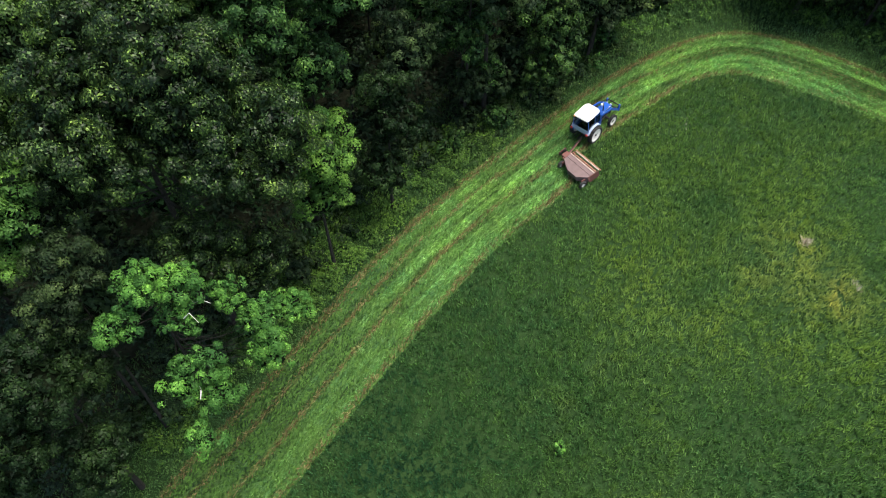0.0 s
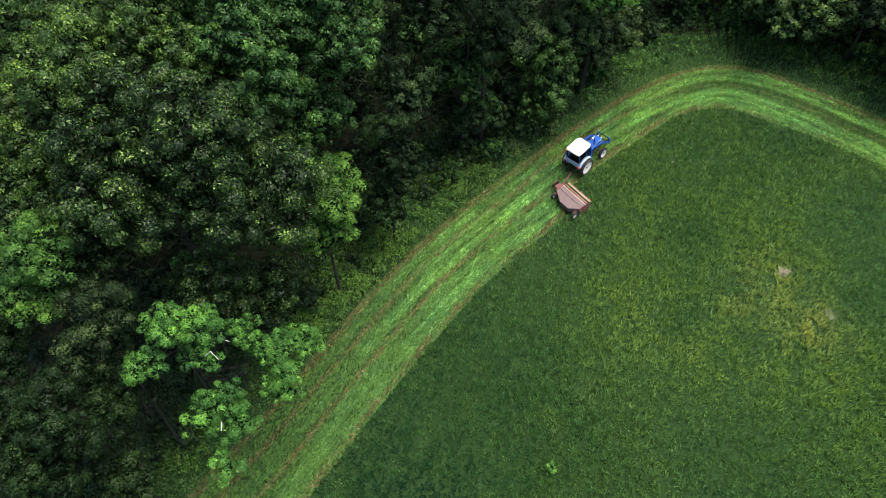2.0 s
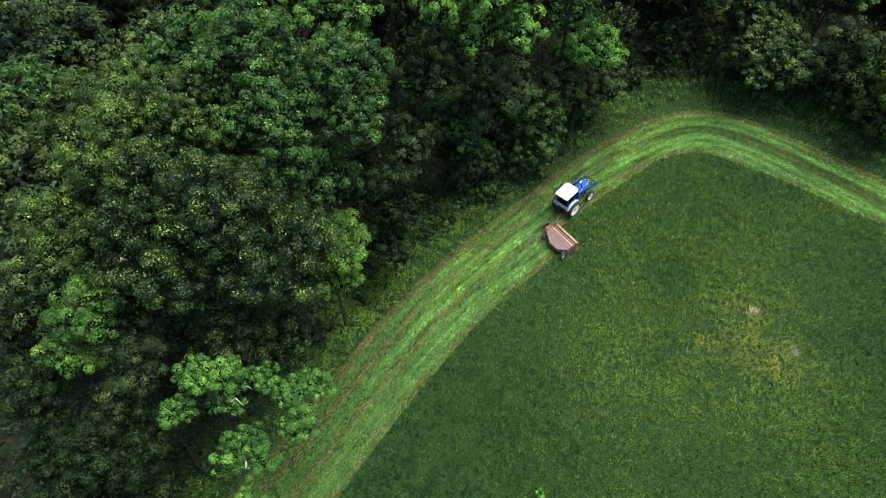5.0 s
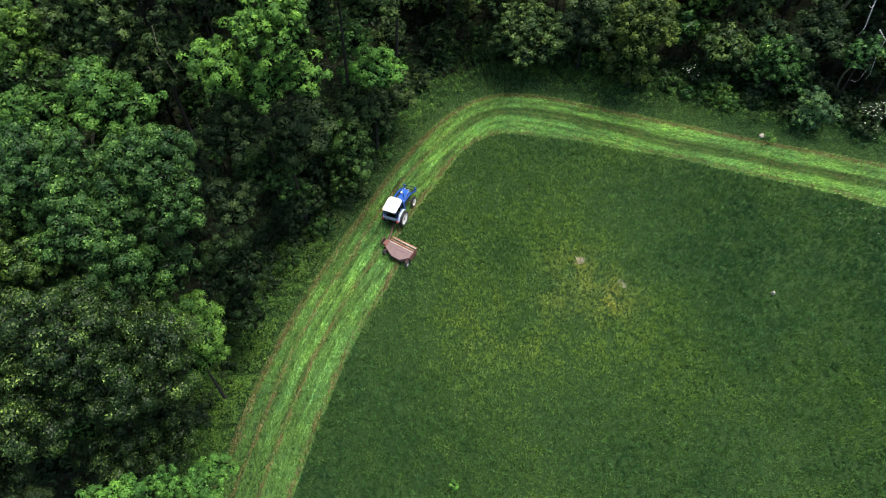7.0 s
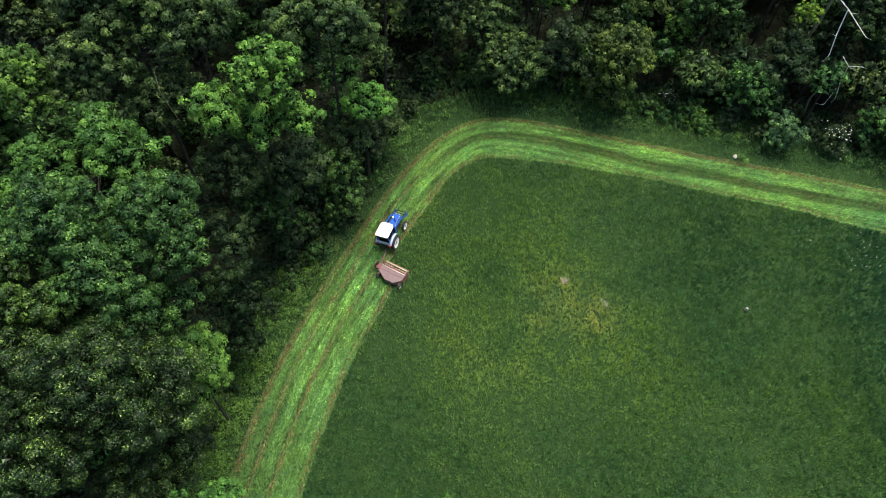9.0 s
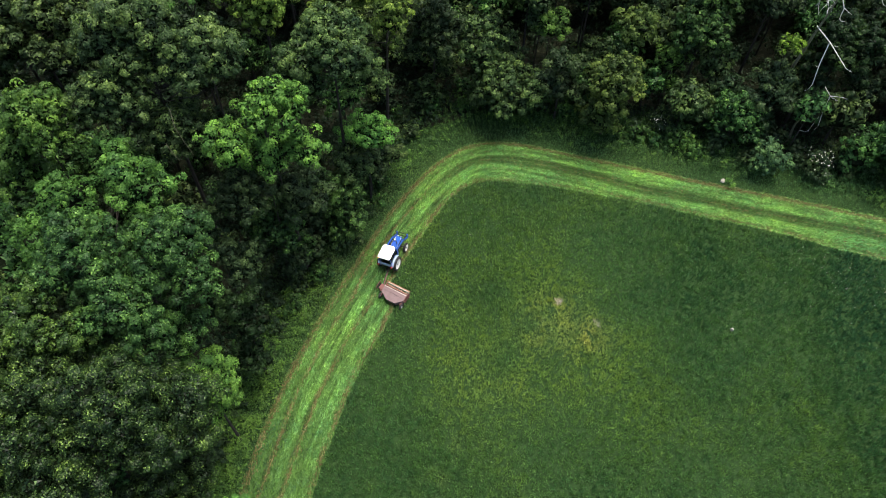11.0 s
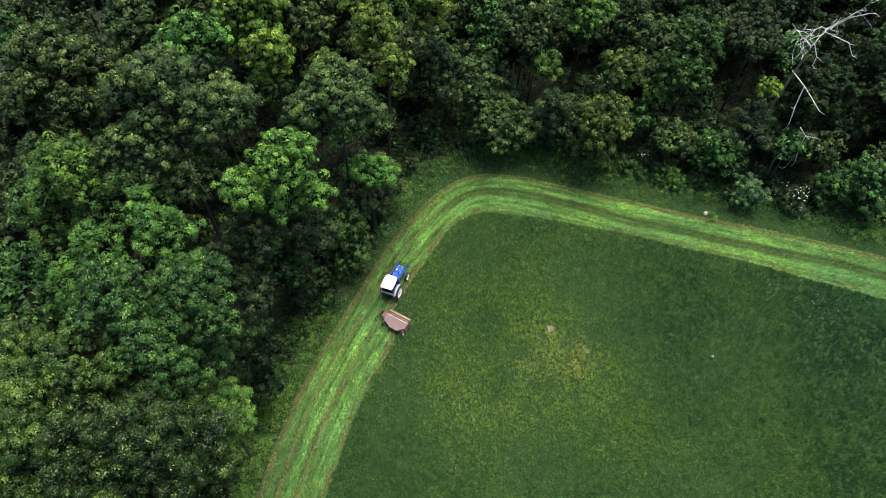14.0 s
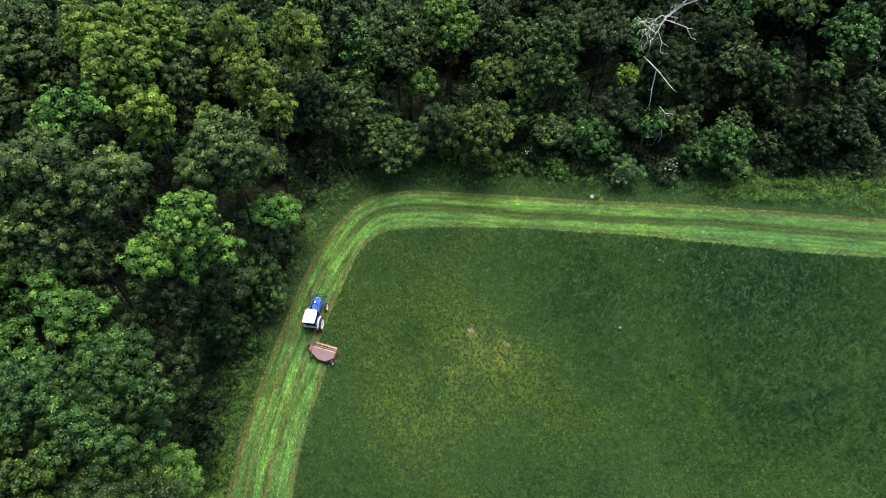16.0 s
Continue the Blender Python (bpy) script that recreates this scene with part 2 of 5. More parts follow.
RED = paint("tail_lamp_red", (0.55, 0.03, 0.02), 0.3, 0, 0.1)
AMBER = paint("amber_lens", (0.7, 0.25, 0.03), 0.3, 0, 0.1)
PETAL = paint("white_petals", (0.70, 0.70, 0.58), 0.7, 0, 0.1)
STONE = paint("pale_stone", (0.36, 0.33, 0.28), 0.9, 0, 0.5, (0.26, 0.23, 0.18))
GLASS, _nt, _b = principled("tinted_cab_glass", 0.05, 0, 0.5)
_b.inputs["Base Color"].default_value = (0.35, 0.42, 0.45, 1)
_b.inputs["Transmission Weight"].default_value = 1.0
_b.inputs["IOR"].default_value = 1.1

# ---- the lie of the land ----
SLOPE_X, SLOPE_Y = 0.1252, 0.0264


def gz(x, y):
    """The ground rises evenly to the east and levels out far off."""
    r = np.hypot(x, y)
    return (SLOPE_X * x + SLOPE_Y * y) * np.minimum(1.0, 160.0 / np.maximum(r, 1e-6))


UP = Vector((-SLOPE_X, -SLOPE_Y, 1)).normalized()


def on_ground(x, y, ahead, up=0.0):
    """A pose on the slope at x, y whose local +y points along the heading (degrees from east)."""
    f = Vector((math.cos(radians(ahead)), math.sin(radians(ahead)), 0))
    r = f.cross(UP).normalized()
    f = UP.cross(r)
    m = Matrix((r, f, UP)).transposed().to_4x4()
    return Matrix.Translation(Vector((x, y, float(gz(x, y)))) + UP * up) @ m


# the wood's edge: the outer border of the mown strip
EDGE = [(-60, -62), (-40, -28), (-22, 3), (-16.1, 12.6), (-12.6, 17.3), (-9, 22.3), (-5.8, 26.9), (-1.5, 32.0), (2.8, 36.1), (7, 39.7), (13.2, 44.7),
        (19.5, 48.2), (24.2, 48.9), (28.5, 47.0), (33.5, 42.6), (44, 33), (52.3, 25.6), (61.2, 17.2), (70, 8.8), (90, -10), (130, -48)]


def smooth_line(pts, step):
    """A Catmull-Rom line through pts, resampled at even steps."""
    p = np.array([pts[0], *pts, pts[-1]], float)
    out = []
    for a, b, c, d in zip(p[:-3], p[1:-2], p[2:-1], p[3:]):
        for t in np.linspace(0, 1, 40, endpoint=False):
            out.append(0.5 * (2 * b + (c - a) * t + (2 * a - 5 * b + 4 * c - d) * t * t + (3 * b - a - 3 * c + d) * t ** 3))
    out = np.array(out)
    s = np.concatenate([[0], np.cumsum(np.hypot(*np.diff(out, axis=0).T))])
    at = np.arange(0, s[-1], step)
    return np.stack([np.interp(at, s, out[:, 0]), np.interp(at, s, out[:, 1])], 1), at


LINE, ALONG = smooth_line(EDGE, 0.5)
_d = np.gradient(LINE, axis=0)
_d /= np.hypot(*_d.T)[:, None]
INWARD = np.stack([_d[:, 1], -_d[:, 0]], 1)
TURN_AT = float(ALONG[np.argmin(np.hypot(LINE[:, 0] - 18.0, LINE[:, 1] - 47.5))])
MOWER_AT = float(ALONG[np.argmin(np.hypot(LINE[:, 0] - 5.9, LINE[:, 1] - 38.8))])


def mown_width(s):
    x = np.interp(s, ALONG, LINE[:, 0])
    w = np.interp(x, [0, 12, 17, 23, 29.5, 33, 40, 47, 56, 65], [4.6, 4.7, 4.5, 5.3, 5.6, 4.8, 4.35, 4.5, 5.0, 5.2])
    w = w + 1.8 / (1 + np.exp((s - MOWER_AT) / 0.35))
    return w + 0.10 * np.sin(s * 0.37) * np.sin(s * 0.13 + 1) + 0.05 * np.sin(s * 4.7 + 2 * np.sin(s * 1.3))


def strip_coords(x, y):
    """Metres in from the wood's edge (negative: in the wood) and metres along it, for arrays of places."""
    d = np.empty(len(x))
    s = np.empty(len(x))
    for i in range(0, len(x), 20000):
        px, py = x[i:i + 20000, None], y[i:i + 20000, None]
        q = (px - LINE[None, ::2, 0]) ** 2 + (py - LINE[None, ::2, 1]) ** 2
        k = np.argmin(q, 1) * 2
        off = np.stack([x[i:i + 20000] - LINE[k, 0], y[i:i + 20000] - LINE[k, 1]], 1)
        side = (off * INWARD[k]).sum(1)
        far = np.sqrt(q.min(1))
        d[i:i + 20000] = np.where(far > 1.0, np.sign(side) * far, side)
        s[i:i + 20000] = ALONG[k]
    return d, s


# ---- mesh helpers ----


def mesh_from(name, verts, faces_per, material, marks=None):
    """A mesh of separate faces with faces_per corners each, from an array of corners."""
    n = len(verts)
    me = bpy.data.meshes.new(name)
    me.vertices.add(n)
    me.vertices.foreach_set("co", np.ascontiguousarray(verts, dtype=np.float32).ravel())
    me.loops.add(n)
    me.loops.foreach_set("vertex_index", np.arange(n, dtype=np.int32))
    me.polygons.add(n // faces_per)
    me.polygons.foreach_set("loop_start", np.arange(0, n, faces_per, dtype=np.int32))
    me.update(calc_edges=True)
    me.materials.append(material)
    for key, value in (marks or {}).items():
        at = me.attributes.new(key, "FLOAT", "POINT")
        at.data.foreach_set("value", np.repeat(value, faces_per).astype(np.float32))
    return me


def part(name, bm, material=None, parent=None, label="", smooth=True):
    me = bm
    if isinstance(bm, bmesh.types.BMesh):
        me = bpy.data.meshes.new(name)
        bmesh.ops.recalc_face_normals(bm, faces=bm.faces)
        bm.to_mesh(me)
        bm.free()
        me.materials.append(material)
        if smooth:
            me.shade_smooth()
            me.set_sharp_from_angle(angle=radians(35))
    ob = new(name, me)
    if parent:
        ob.parent = parent
    if label:
        ob["label"] = label
    return ob


def box(lo, hi, bevel=0.02, taper=0.0):
    bm = bmesh.new()
    bmesh.ops.create_cube(bm, size=1)
    lo, hi = Vector(lo), Vector(hi)
    for v in bm.verts:
        k = 1 - taper if v.co.z > 0 else 1
        v.co = Vector(((lo.x + hi.x) / 2 + v.co.x * k * (hi.x - lo.x), (lo.y + hi.y) / 2 + v.co.y * k * (hi.y - lo.y), (lo.z + hi.z) / 2 + v.co.z * (hi.z - lo.z)))
    if bevel:
        bmesh.ops.bevel(bm, geom=bm.edges[:], offset=bevel, segments=2, affect="EDGES", profile=0.6)
    return bm


def prism(profile, x0, x1, bevel=0.015):
    """A side view, points (y, z), given thickness from x0 to x1."""
    bm = bmesh.new()
    vs = [bm.verts.new((x0, y, z)) for y, z in profile]
    f = bm.faces.new(vs)
    r = bmesh.ops.extrude_face_region(bm, geom=[f])
    for v in r["geom"]:
        if isinstance(v, bmesh.types.BMVert):
            v.co.x = x1
    if bevel:
        bmesh.ops.bevel(bm, geom=bm.edges[:], offset=bevel, segments=2, affect="EDGES")
    return bm


def slab(outline, z0, z1, bevel=0.015):
    """A plan outline, points (x, y), from z0 to z1; z may be a function of (x, y)."""
    za = z0 if callable(z0) else (lambda x, y: z0)
    zb = z1 if callable(z1) else (lambda x, y: z1)
    bm = bmesh.new()
    f = bm.faces.new([bm.verts.new((x, y, za(x, y))) for x, y in outline])
    r = bmesh.ops.extrude_face_region(bm, geom=[f])
    for v in r["geom"]:
        if isinstance(v, bmesh.types.BMVert):
            v.co.z = zb(v.co.x, v.co.y)
    if bevel:
        bmesh.ops.bevel(bm, geom=bm.edges[:], offset=bevel, segments=2, affect="EDGES")
    return bm


def tube(points, radii, sides=8, bm=None):
    """A round bar through points; radii one number or one a point."""
    bm = bm or bmesh.new()
    pts = [Vector(p) for p in points]
    if isinstance(radii, (int, float)):
        radii = [radii] * len(pts)
    rings = []
    for i, (p, r) in enumerate(zip(pts, radii)):
        d = (pts[min(i + 1, len(pts) - 1)] - pts[max(i - 1, 0)]).normalized()
        a = d.orthogonal().normalized() if not rings else (rings[-1][1] - d * rings[-1][1].dot(d)).normalized()
        b = d.cross(a)
        rings.append(([bm.verts.new(p + (a * math.cos(2 * math.pi * k / sides) + b * math.sin(2 * math.pi * k / sides)) * r) for k in range(sides)], a))
    for (u, _), (w, _) in zip(rings[:-1], rings[1:]):
        for k in range(sides):
            bm.faces.new((u[k], u[(k + 1) % sides], w[(k + 1) % sides], w[k]))
    bm.faces.new(rings[0][0][::-1])
    bm.faces.new(rings[-1][0])
    return bm


def lathe(profile, sides=32, bm=None):
    """Turned round the x axis: profile of (x, radius), closed in a loop."""
    bm = bm or bmesh.new()
    rings = [[bm.verts.new((x, r * math.cos(2 * math.pi * k / sides), r * math.sin(2 * math.pi * k / sides))) for k in range(sides)] for x, r in profile]
    for u, w in zip(rings, rings[1:] + rings[:1]):
        for k in range(sides):
            bm.faces.new((u[k], u[(k + 1) % sides], w[(k + 1) % sides], w[k]))
    return bm


# ---- ground ----


def make_ground():
    bm = bmesh.new()
    radii = [0, 20, 40, 60, 80, 100, 120, 140, 160, 200, 260, 350, 500, 800, 1300, 2500]
    n = 48
    rings = [[bm.verts.new((0, 0, 0))]]
    for r in radii[1:]:
        rings.append([bm.verts.new((r * math.cos(2 * math.pi * k / n), r * math.sin(2 * math.pi * k / n), float(gz(r * math.cos(2 * math.pi * k / n), r * math.sin(2 * math.pi * k / n))))) for k in range(n)])
    for k in range(n):
        bm.faces.new((rings[0][0], rings[1][k], rings[1][(k + 1) % n]))
        for a, b in zip(rings[1:-1], rings[2:]):
            bm.faces.new((a[k], b[k], b[(k + 1) % n], a[(k + 1) % n]))
    tagged(part("ground", bm, soil_material()), "dark woodland floor of leaf litter and moss", "ground", kind="structure")


def make_mown_strip():
    keep = [i for i in range(len(LINE)) if np.hypot(*LINE[i]) < 125]
    bm = bmesh.new()
    cols = 20
    uv = bm.loops.layers.uv.new("strip")
    rows = []
    for i in keep:
        w = float(mown_width(ALONG[i]))
        u0 = 0.12 * math.sin(ALONG[i] * 1.7) * math.sin(ALONG[i] * 0.53)
        row = []
        for c in range(cols + 1):
            u = u0 + (w - u0) * c / cols
            x, y = LINE[i] + INWARD[i] * u
            row.append((bm.verts.new((x, y, float(gz(x, y)) + 0.02)), u, ALONG[i]))
        rows.append(row)
    for a, b in zip(rows[:-1], rows[1:]):
        for c in range(cols):
            q = (a[c], a[c + 1], b[c + 1], b[c])
            f = bm.faces.new([v for v, _, _ in q])
            for lp, (_, u, s) in zip(f.loops, q):
                lp[uv].uv = (u, s)
    tagged(part("mown_strip", bm, mown_material(), smooth=False), "freshly mown bright green hay strip with brown raked lines", "mown grass", kind="structure")


def make_field():
    pts = [LINE[i] + INWARD[i] * (float(mown_width(ALONG[i])) - 0.1) for i in range(0, len(LINE)) if np.hypot(*LINE[i]) < 125]
    bm = bmesh.new()
    ring = [*pts, (60, -100), (-60, -100)]
    f = bm.faces.new([bm.verts.new((x, y, float(gz(x, y)) + 0.012)) for x, y in ring])
    bmesh.ops.triangulate(bm, faces=[f])
    tagged(part("hay_field", bm, thatch_material(), smooth=False), "thatch of the uncut dark green hay field", "field", kind="structure")


def make_verge_ground():
    """The grassed border between the wood's floor and the mown strip."""
    keep = [i for i in range(0, len(LINE), 2) if np.hypot(*LINE[i]) < 110]
    bm = bmesh.new()
    rows = []
    for i in keep:
        wide = 5.6 + 0.9 * math.sin(ALONG[i] * 0.21) + 0.5 * math.sin(ALONG[i] * 0.83)
        row = []
        for c in range(5):
            x, y = LINE[i] + INWARD[i] * (0.1 - wide * c / 4)
            row.append(bm.verts.new((x, y, float(gz(x, y)) + 0.010 - 0.002 * c)))
        rows.append(row)
    for a, b in zip(rows[:-1], rows[1:]):
        for c in range(4):
            bm.faces.new((a[c + 1], a[c], b[c], b[c + 1]))
    tagged(part("verge", bm, thatch_material(), smooth=False), "rough grassed verge between wood and mown strip", "verge", kind="structure")


def blades(rng, x, y, base, height, width, lean, toward=None):
    """Single pointed blades of grass, one triangle each."""
    n = len(x)
    az = rng.uniform(0, 2 * np.pi, n) if toward is None else toward + rng.normal(0, 0.35, n) + np.pi * (rng.random(n) < 0.3)
    h = height * rng.uniform(0.6, 1.25, n)
    w = width * rng.uniform(0.6, 1.3, n) / 2
    la = lean * rng.uniform(0.2, 1.3, n)
    dx, dy = np.cos(az), np.sin(az)
    z = gz(x, y) + base
    v = np.empty((n, 3, 3), np.float32)
    tw = az + rng.uniform(-0.7, 0.7, n) + np.pi / 2
    v[:, 0] = np.stack([x - np.cos(tw) * w, y - np.sin(tw) * w, z], 1)
    v[:, 1] = np.stack([x + np.cos(tw) * w, y + np.sin(tw) * w, z], 1)
    v[:, 2] = np.stack([x + dx * h * np.sin(la), y + dy * h * np.sin(la), z + h * np.cos(la)], 1)
    return v.reshape(-1, 3)


def seen_area(x, y, slack=3.0):
    """Places of the plan that come near the flight: a wedge in front of the rising camera."""
    a = np.degrees(np.arctan2(x, y + 8))
    r = np.hypot(x, y)
    return (a > -62) & (a < 112) & (r < 100)


def make_hay():
    """Tussocks of blades that lean outwards, each tussock with its own tone and height."""
    rng = np.random.default_rng(3)
    n = 165000
    cx, cy = rng.uniform(-16, 74, n), rng.uniform(-14, 45, n)
    d, s = strip_coords(cx, cy)
    ok = (d > mown_width(s) - 0.05) & seen_area(cx, cy)
    front = np.abs(np.degrees(np.arctan2(cx, cy)) - 28) < 74
    ok &= (rng.random(n) < 0.3) | (front & (np.hypot(cx, cy) > 8))
    cx, cy = cx[ok], cy[ok]
    size = rng.uniform(0.6, 1.35, len(cx))
    tone = rng.random(len(cx))
    per = np.maximum(4, (7.0 * size).astype(int))
    k = np.repeat(np.arange(len(cx)), per)
    a = rng.uniform(0, 2 * np.pi, len(k))
    out = 0.13 * size[k] * np.sqrt(rng.random(len(k)))
    x, y = cx[k] + out * np.cos(a), cy[k] + out * np.sin(a)
    d, s = strip_coords(x, y)
    ok = d > mown_width(s)
    x, y, a, k = x[ok], y[ok], a[ok], k[ok]
    tall = (0.34 + 0.08 * np.sin(x * 0.31 + 2) * np.sin(y * 0.27)) * (0.55 + 0.5 * size[k])
    v = blades(rng, x, y, 0.0, tall * 0.9, 0.072, 0.55, a)
    tagged(part("hay_grass", mesh_from("hay_grass", v, 3, HAY, {"tuft": tone[k]})), "tall uncut dark green hay grass with yellowed thin patches", "grass", kind="stuff")


def near_strip(rng, n):
    """Random places along the stretch of the strip in front of the camera: index along it and a slide."""
    ks = np.flatnonzero((np.hypot(LINE[:, 0], LINE[:, 1]) < 82) & (LINE[:, 1] > 6))
    return ks[rng.integers(0, len(ks), n)], rng.uniform(-0.25, 0.25, n)


def lay_of_cut(u, s, w):
    """Brightness of the cut grass, streaked and varying along the strip, and how much has dried to straw."""
    rng = np.random.default_rng(17)

    def patches(cu, cs):
        """Smooth random values on a grid of cells cu wide and cs long."""
        g = rng.random((int(12 / cu) + 4, int(420 / cs) + 4))
        a, b = (u + 2) / cu, s / cs
        i, j = np.clip(a.astype(int), 0, g.shape[0] - 2), np.clip(b.astype(int), 0, g.shape[1] - 2)
        fa, fb = a - i, b - j
        fa, fb = fa * fa * (3 - 2 * fa), fb * fb * (3 - 2 * fb)
        return (g[i, j] * (1 - fa) + g[i + 1, j] * fa) * (1 - fb) + (g[i, j + 1] * (1 - fa) + g[i + 1, j + 1] * fa) * fb

    tone = -0.08 + 0.62 * patches(0.32, 7.0) + 0.80 * patches(0.20, 2.2) + 0.35 * patches(0.60, 1.8) + 0.45 * patches(0.11, 0.7)
    right = 1 / (1 + np.exp(-(s - TURN_AT) / 2.0))
    tone = 1.03 + (1.35 - 0.55 * right) * (tone - 1.03)
    wob = 0.16 * np.sin(s * 0.33 + 1) * np.sin(s * 0.11) + 0.42 * (patches(9.0, 3.5) - 0.5)
    worn = np.clip(0.15 + 1.3 * patches(0.5, 1.1), 0, 1.2)
    hump = lambda at, wide: np.exp(-((u - at - wob) / wide) ** 2)
    tone *= 1 - right * (0.78 * hump(2.15, 0.36) + 0.60 * hump(2.75, 0.26) + 0.32 * hump(3.9, 0.16) + 0.25 * hump(1.1, 0.18))
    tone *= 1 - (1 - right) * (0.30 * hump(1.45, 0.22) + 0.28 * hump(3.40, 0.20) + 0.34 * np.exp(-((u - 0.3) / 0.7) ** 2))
    tone *= 0.88 + 0.34 * right
    dry = (1 - right) * np.maximum(0.85 * hump(1.75, 0.17), 0.95 * hump(3.70, 0.17) * (s < MOWER_AT)) * worn
    dry = np.maximum(dry, (1 - right) * 0.45 * hump(2.8, 0.10) * worn * (s > MOWER_AT))
    dry = np.maximum(dry, right * 0.50 * hump(2.45, 0.12) * worn)
    dry = np.maximum(dry, 0.13 * right * worn)
    dry = np.maximum(dry, (0.85 + 0.15 * right) * np.exp(-((u - 0.30) / (0.34 - 0.06 * right)) ** 2))
    dry = np.maximum(dry, (0.98 - 0.35 * right) * worn * np.exp(-((w - u - 0.30) / 0.26) ** 2))
    turn = np.exp(-((s - TURN_AT - 4) / 7) ** 2)
    dry = np.maximum(dry, 0.65 * turn * np.exp(-((w - u - 0.1) / 0.30) ** 2))
    # darker on the stretch far behind the mower, most towards the wood
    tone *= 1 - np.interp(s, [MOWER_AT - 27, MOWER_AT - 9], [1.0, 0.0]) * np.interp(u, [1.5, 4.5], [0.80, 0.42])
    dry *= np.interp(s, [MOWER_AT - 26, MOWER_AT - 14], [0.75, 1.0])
    return np.clip(tone, 0.22, 1.55), np.clip(dry, 0, 1)


def make_clippings():
    rng = np.random.default_rng(5)
    n = 170000
    k, sl = near_strip(rng, n)
    s = ALONG[k] + sl
    w = mown_width(s)
    u = rng.random(n) * (w - 0.03)
    x = LINE[k, 0] + INWARD[k, 0] * u + _d[k, 0] * sl
    y = LINE[k, 1] + INWARD[k, 1] * u + _d[k, 1] * sl
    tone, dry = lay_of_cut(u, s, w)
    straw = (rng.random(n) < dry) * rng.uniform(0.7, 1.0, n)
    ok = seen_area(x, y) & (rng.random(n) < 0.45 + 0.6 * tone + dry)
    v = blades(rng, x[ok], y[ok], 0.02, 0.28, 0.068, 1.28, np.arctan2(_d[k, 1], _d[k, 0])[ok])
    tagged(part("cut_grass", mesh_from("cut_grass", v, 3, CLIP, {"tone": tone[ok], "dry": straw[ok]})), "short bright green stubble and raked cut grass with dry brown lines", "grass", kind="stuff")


def make_verge():
    rng = np.random.default_rng(7)
    n = 125000
    k, sl = near_strip(rng, n)
    u = 0.18 - rng.uniform(0, 1, n) ** 1.2 * 8.8
    x = LINE[k, 0] + INWARD[k, 0] * u + _d[k, 0] * sl
    y = LINE[k, 1] + INWARD[k, 1] * u + _d[k, 1] * sl
    ok = seen_area(x, y)
    tall = 0.20 + 0.08 * np.clip(-u[ok] / 5, 0, 1)
    v = blades(rng, x[ok], y[ok], 0.0, tall, 0.066, 0.7)
    tagged(part("verge_grass", mesh_from("verge_grass", v, 3, WEED)), "rough dark green grass along the wood's edge", "grass", kind="stuff")


make_ground()
make_mown_strip()
make_field()
make_verge_ground()

# ---- trees ----


def unit(v):
    return v / np.maximum(np.linalg.norm(v, axis=-1, keepdims=True), 1e-9)


def leaf_tris(rng, centre, normal, size, along):
    """Pointed leaves of three corners, each facing its normal and pointing roughly along a direction."""
    n = len(centre)
    way = unit(along + 0.6 * rng.normal(size=(n, 3)))
    b = unit(np.cross(normal, way))
    t = np.cross(b, normal)
    L = (size * rng.uniform(0.7, 1.35, n))[:, None]
    v = np.empty((n, 3, 3), np.float32)
    v[:, 0] = centre - t * L * 0.42 + b * L * 0.34
    v[:, 1] = centre - t * L * 0.42 - b * L * 0.34
    v[:, 2] = centre + t * L * 0.58 - normal * L * 0.12
    return v.reshape(-1, 3)


def leaf_quads(rng, centre, normal, size, along=None):
    """Pointed folded leaves with four corners."""
    n = len(centre)
    way = unit(along + 0.45 * rng.normal(size=(n, 3)))
    b = unit(np.cross(normal, way))
    t = np.cross(b, normal)
    L = (size * rng.uniform(0.7, 1.35, n))[:, None]
    v = np.empty((n, 4, 3), np.float32)
    v[:, 0] = centre - t * L * 0.5
    v[:, 1] = centre + b * L * 0.31 - normal * L * 0.08
    v[:, 2] = centre + t * L * 0.5 - normal * L * 0.14
    v[:, 3] = centre - b * L * 0.31 - normal * L * 0.08
    return v.reshape(-1, 3)


def mass_lobes(rng, x, y, z, radius, deep, low=-0.35, most=1.3):
    """Boughs' leaf masses, uneven in size, round the outside of one part of a crown."""
    lobe = min(most, max(0.5, 0.44 * radius))
    if radius < 1.0:
        return [(x, y, z, radius)]
    count = max(4, int(1.55 * (radius / lobe) ** 2 * (1 - low) / 1.35 * (0.5 + 0.5 * deep)))
    golden = math.pi * (3 - math.sqrt(5))
    turn = rng.uniform(0, 6.28)
    out = []
    for i in range(count):
        h = 1 - (1 - low) * (i + 0.5) / count
        r = math.sqrt(max(0, 1 - h * h))
        a = turn + i * golden + rng.normal(0, 0.22)
        k = max(0.2, radius - 0.92 * lobe - 0.05) * rng.uniform(0.80, 1.24)
        size = lobe * rng.uniform(0.58, 1.16)
        out.append((x + k * r * math.cos(a), y + k * r * math.sin(a), z + deep * k * h + rng.normal(0, 0.10) * radius, size))
    return out


DROOP = np.array([1, 1, 0.82])


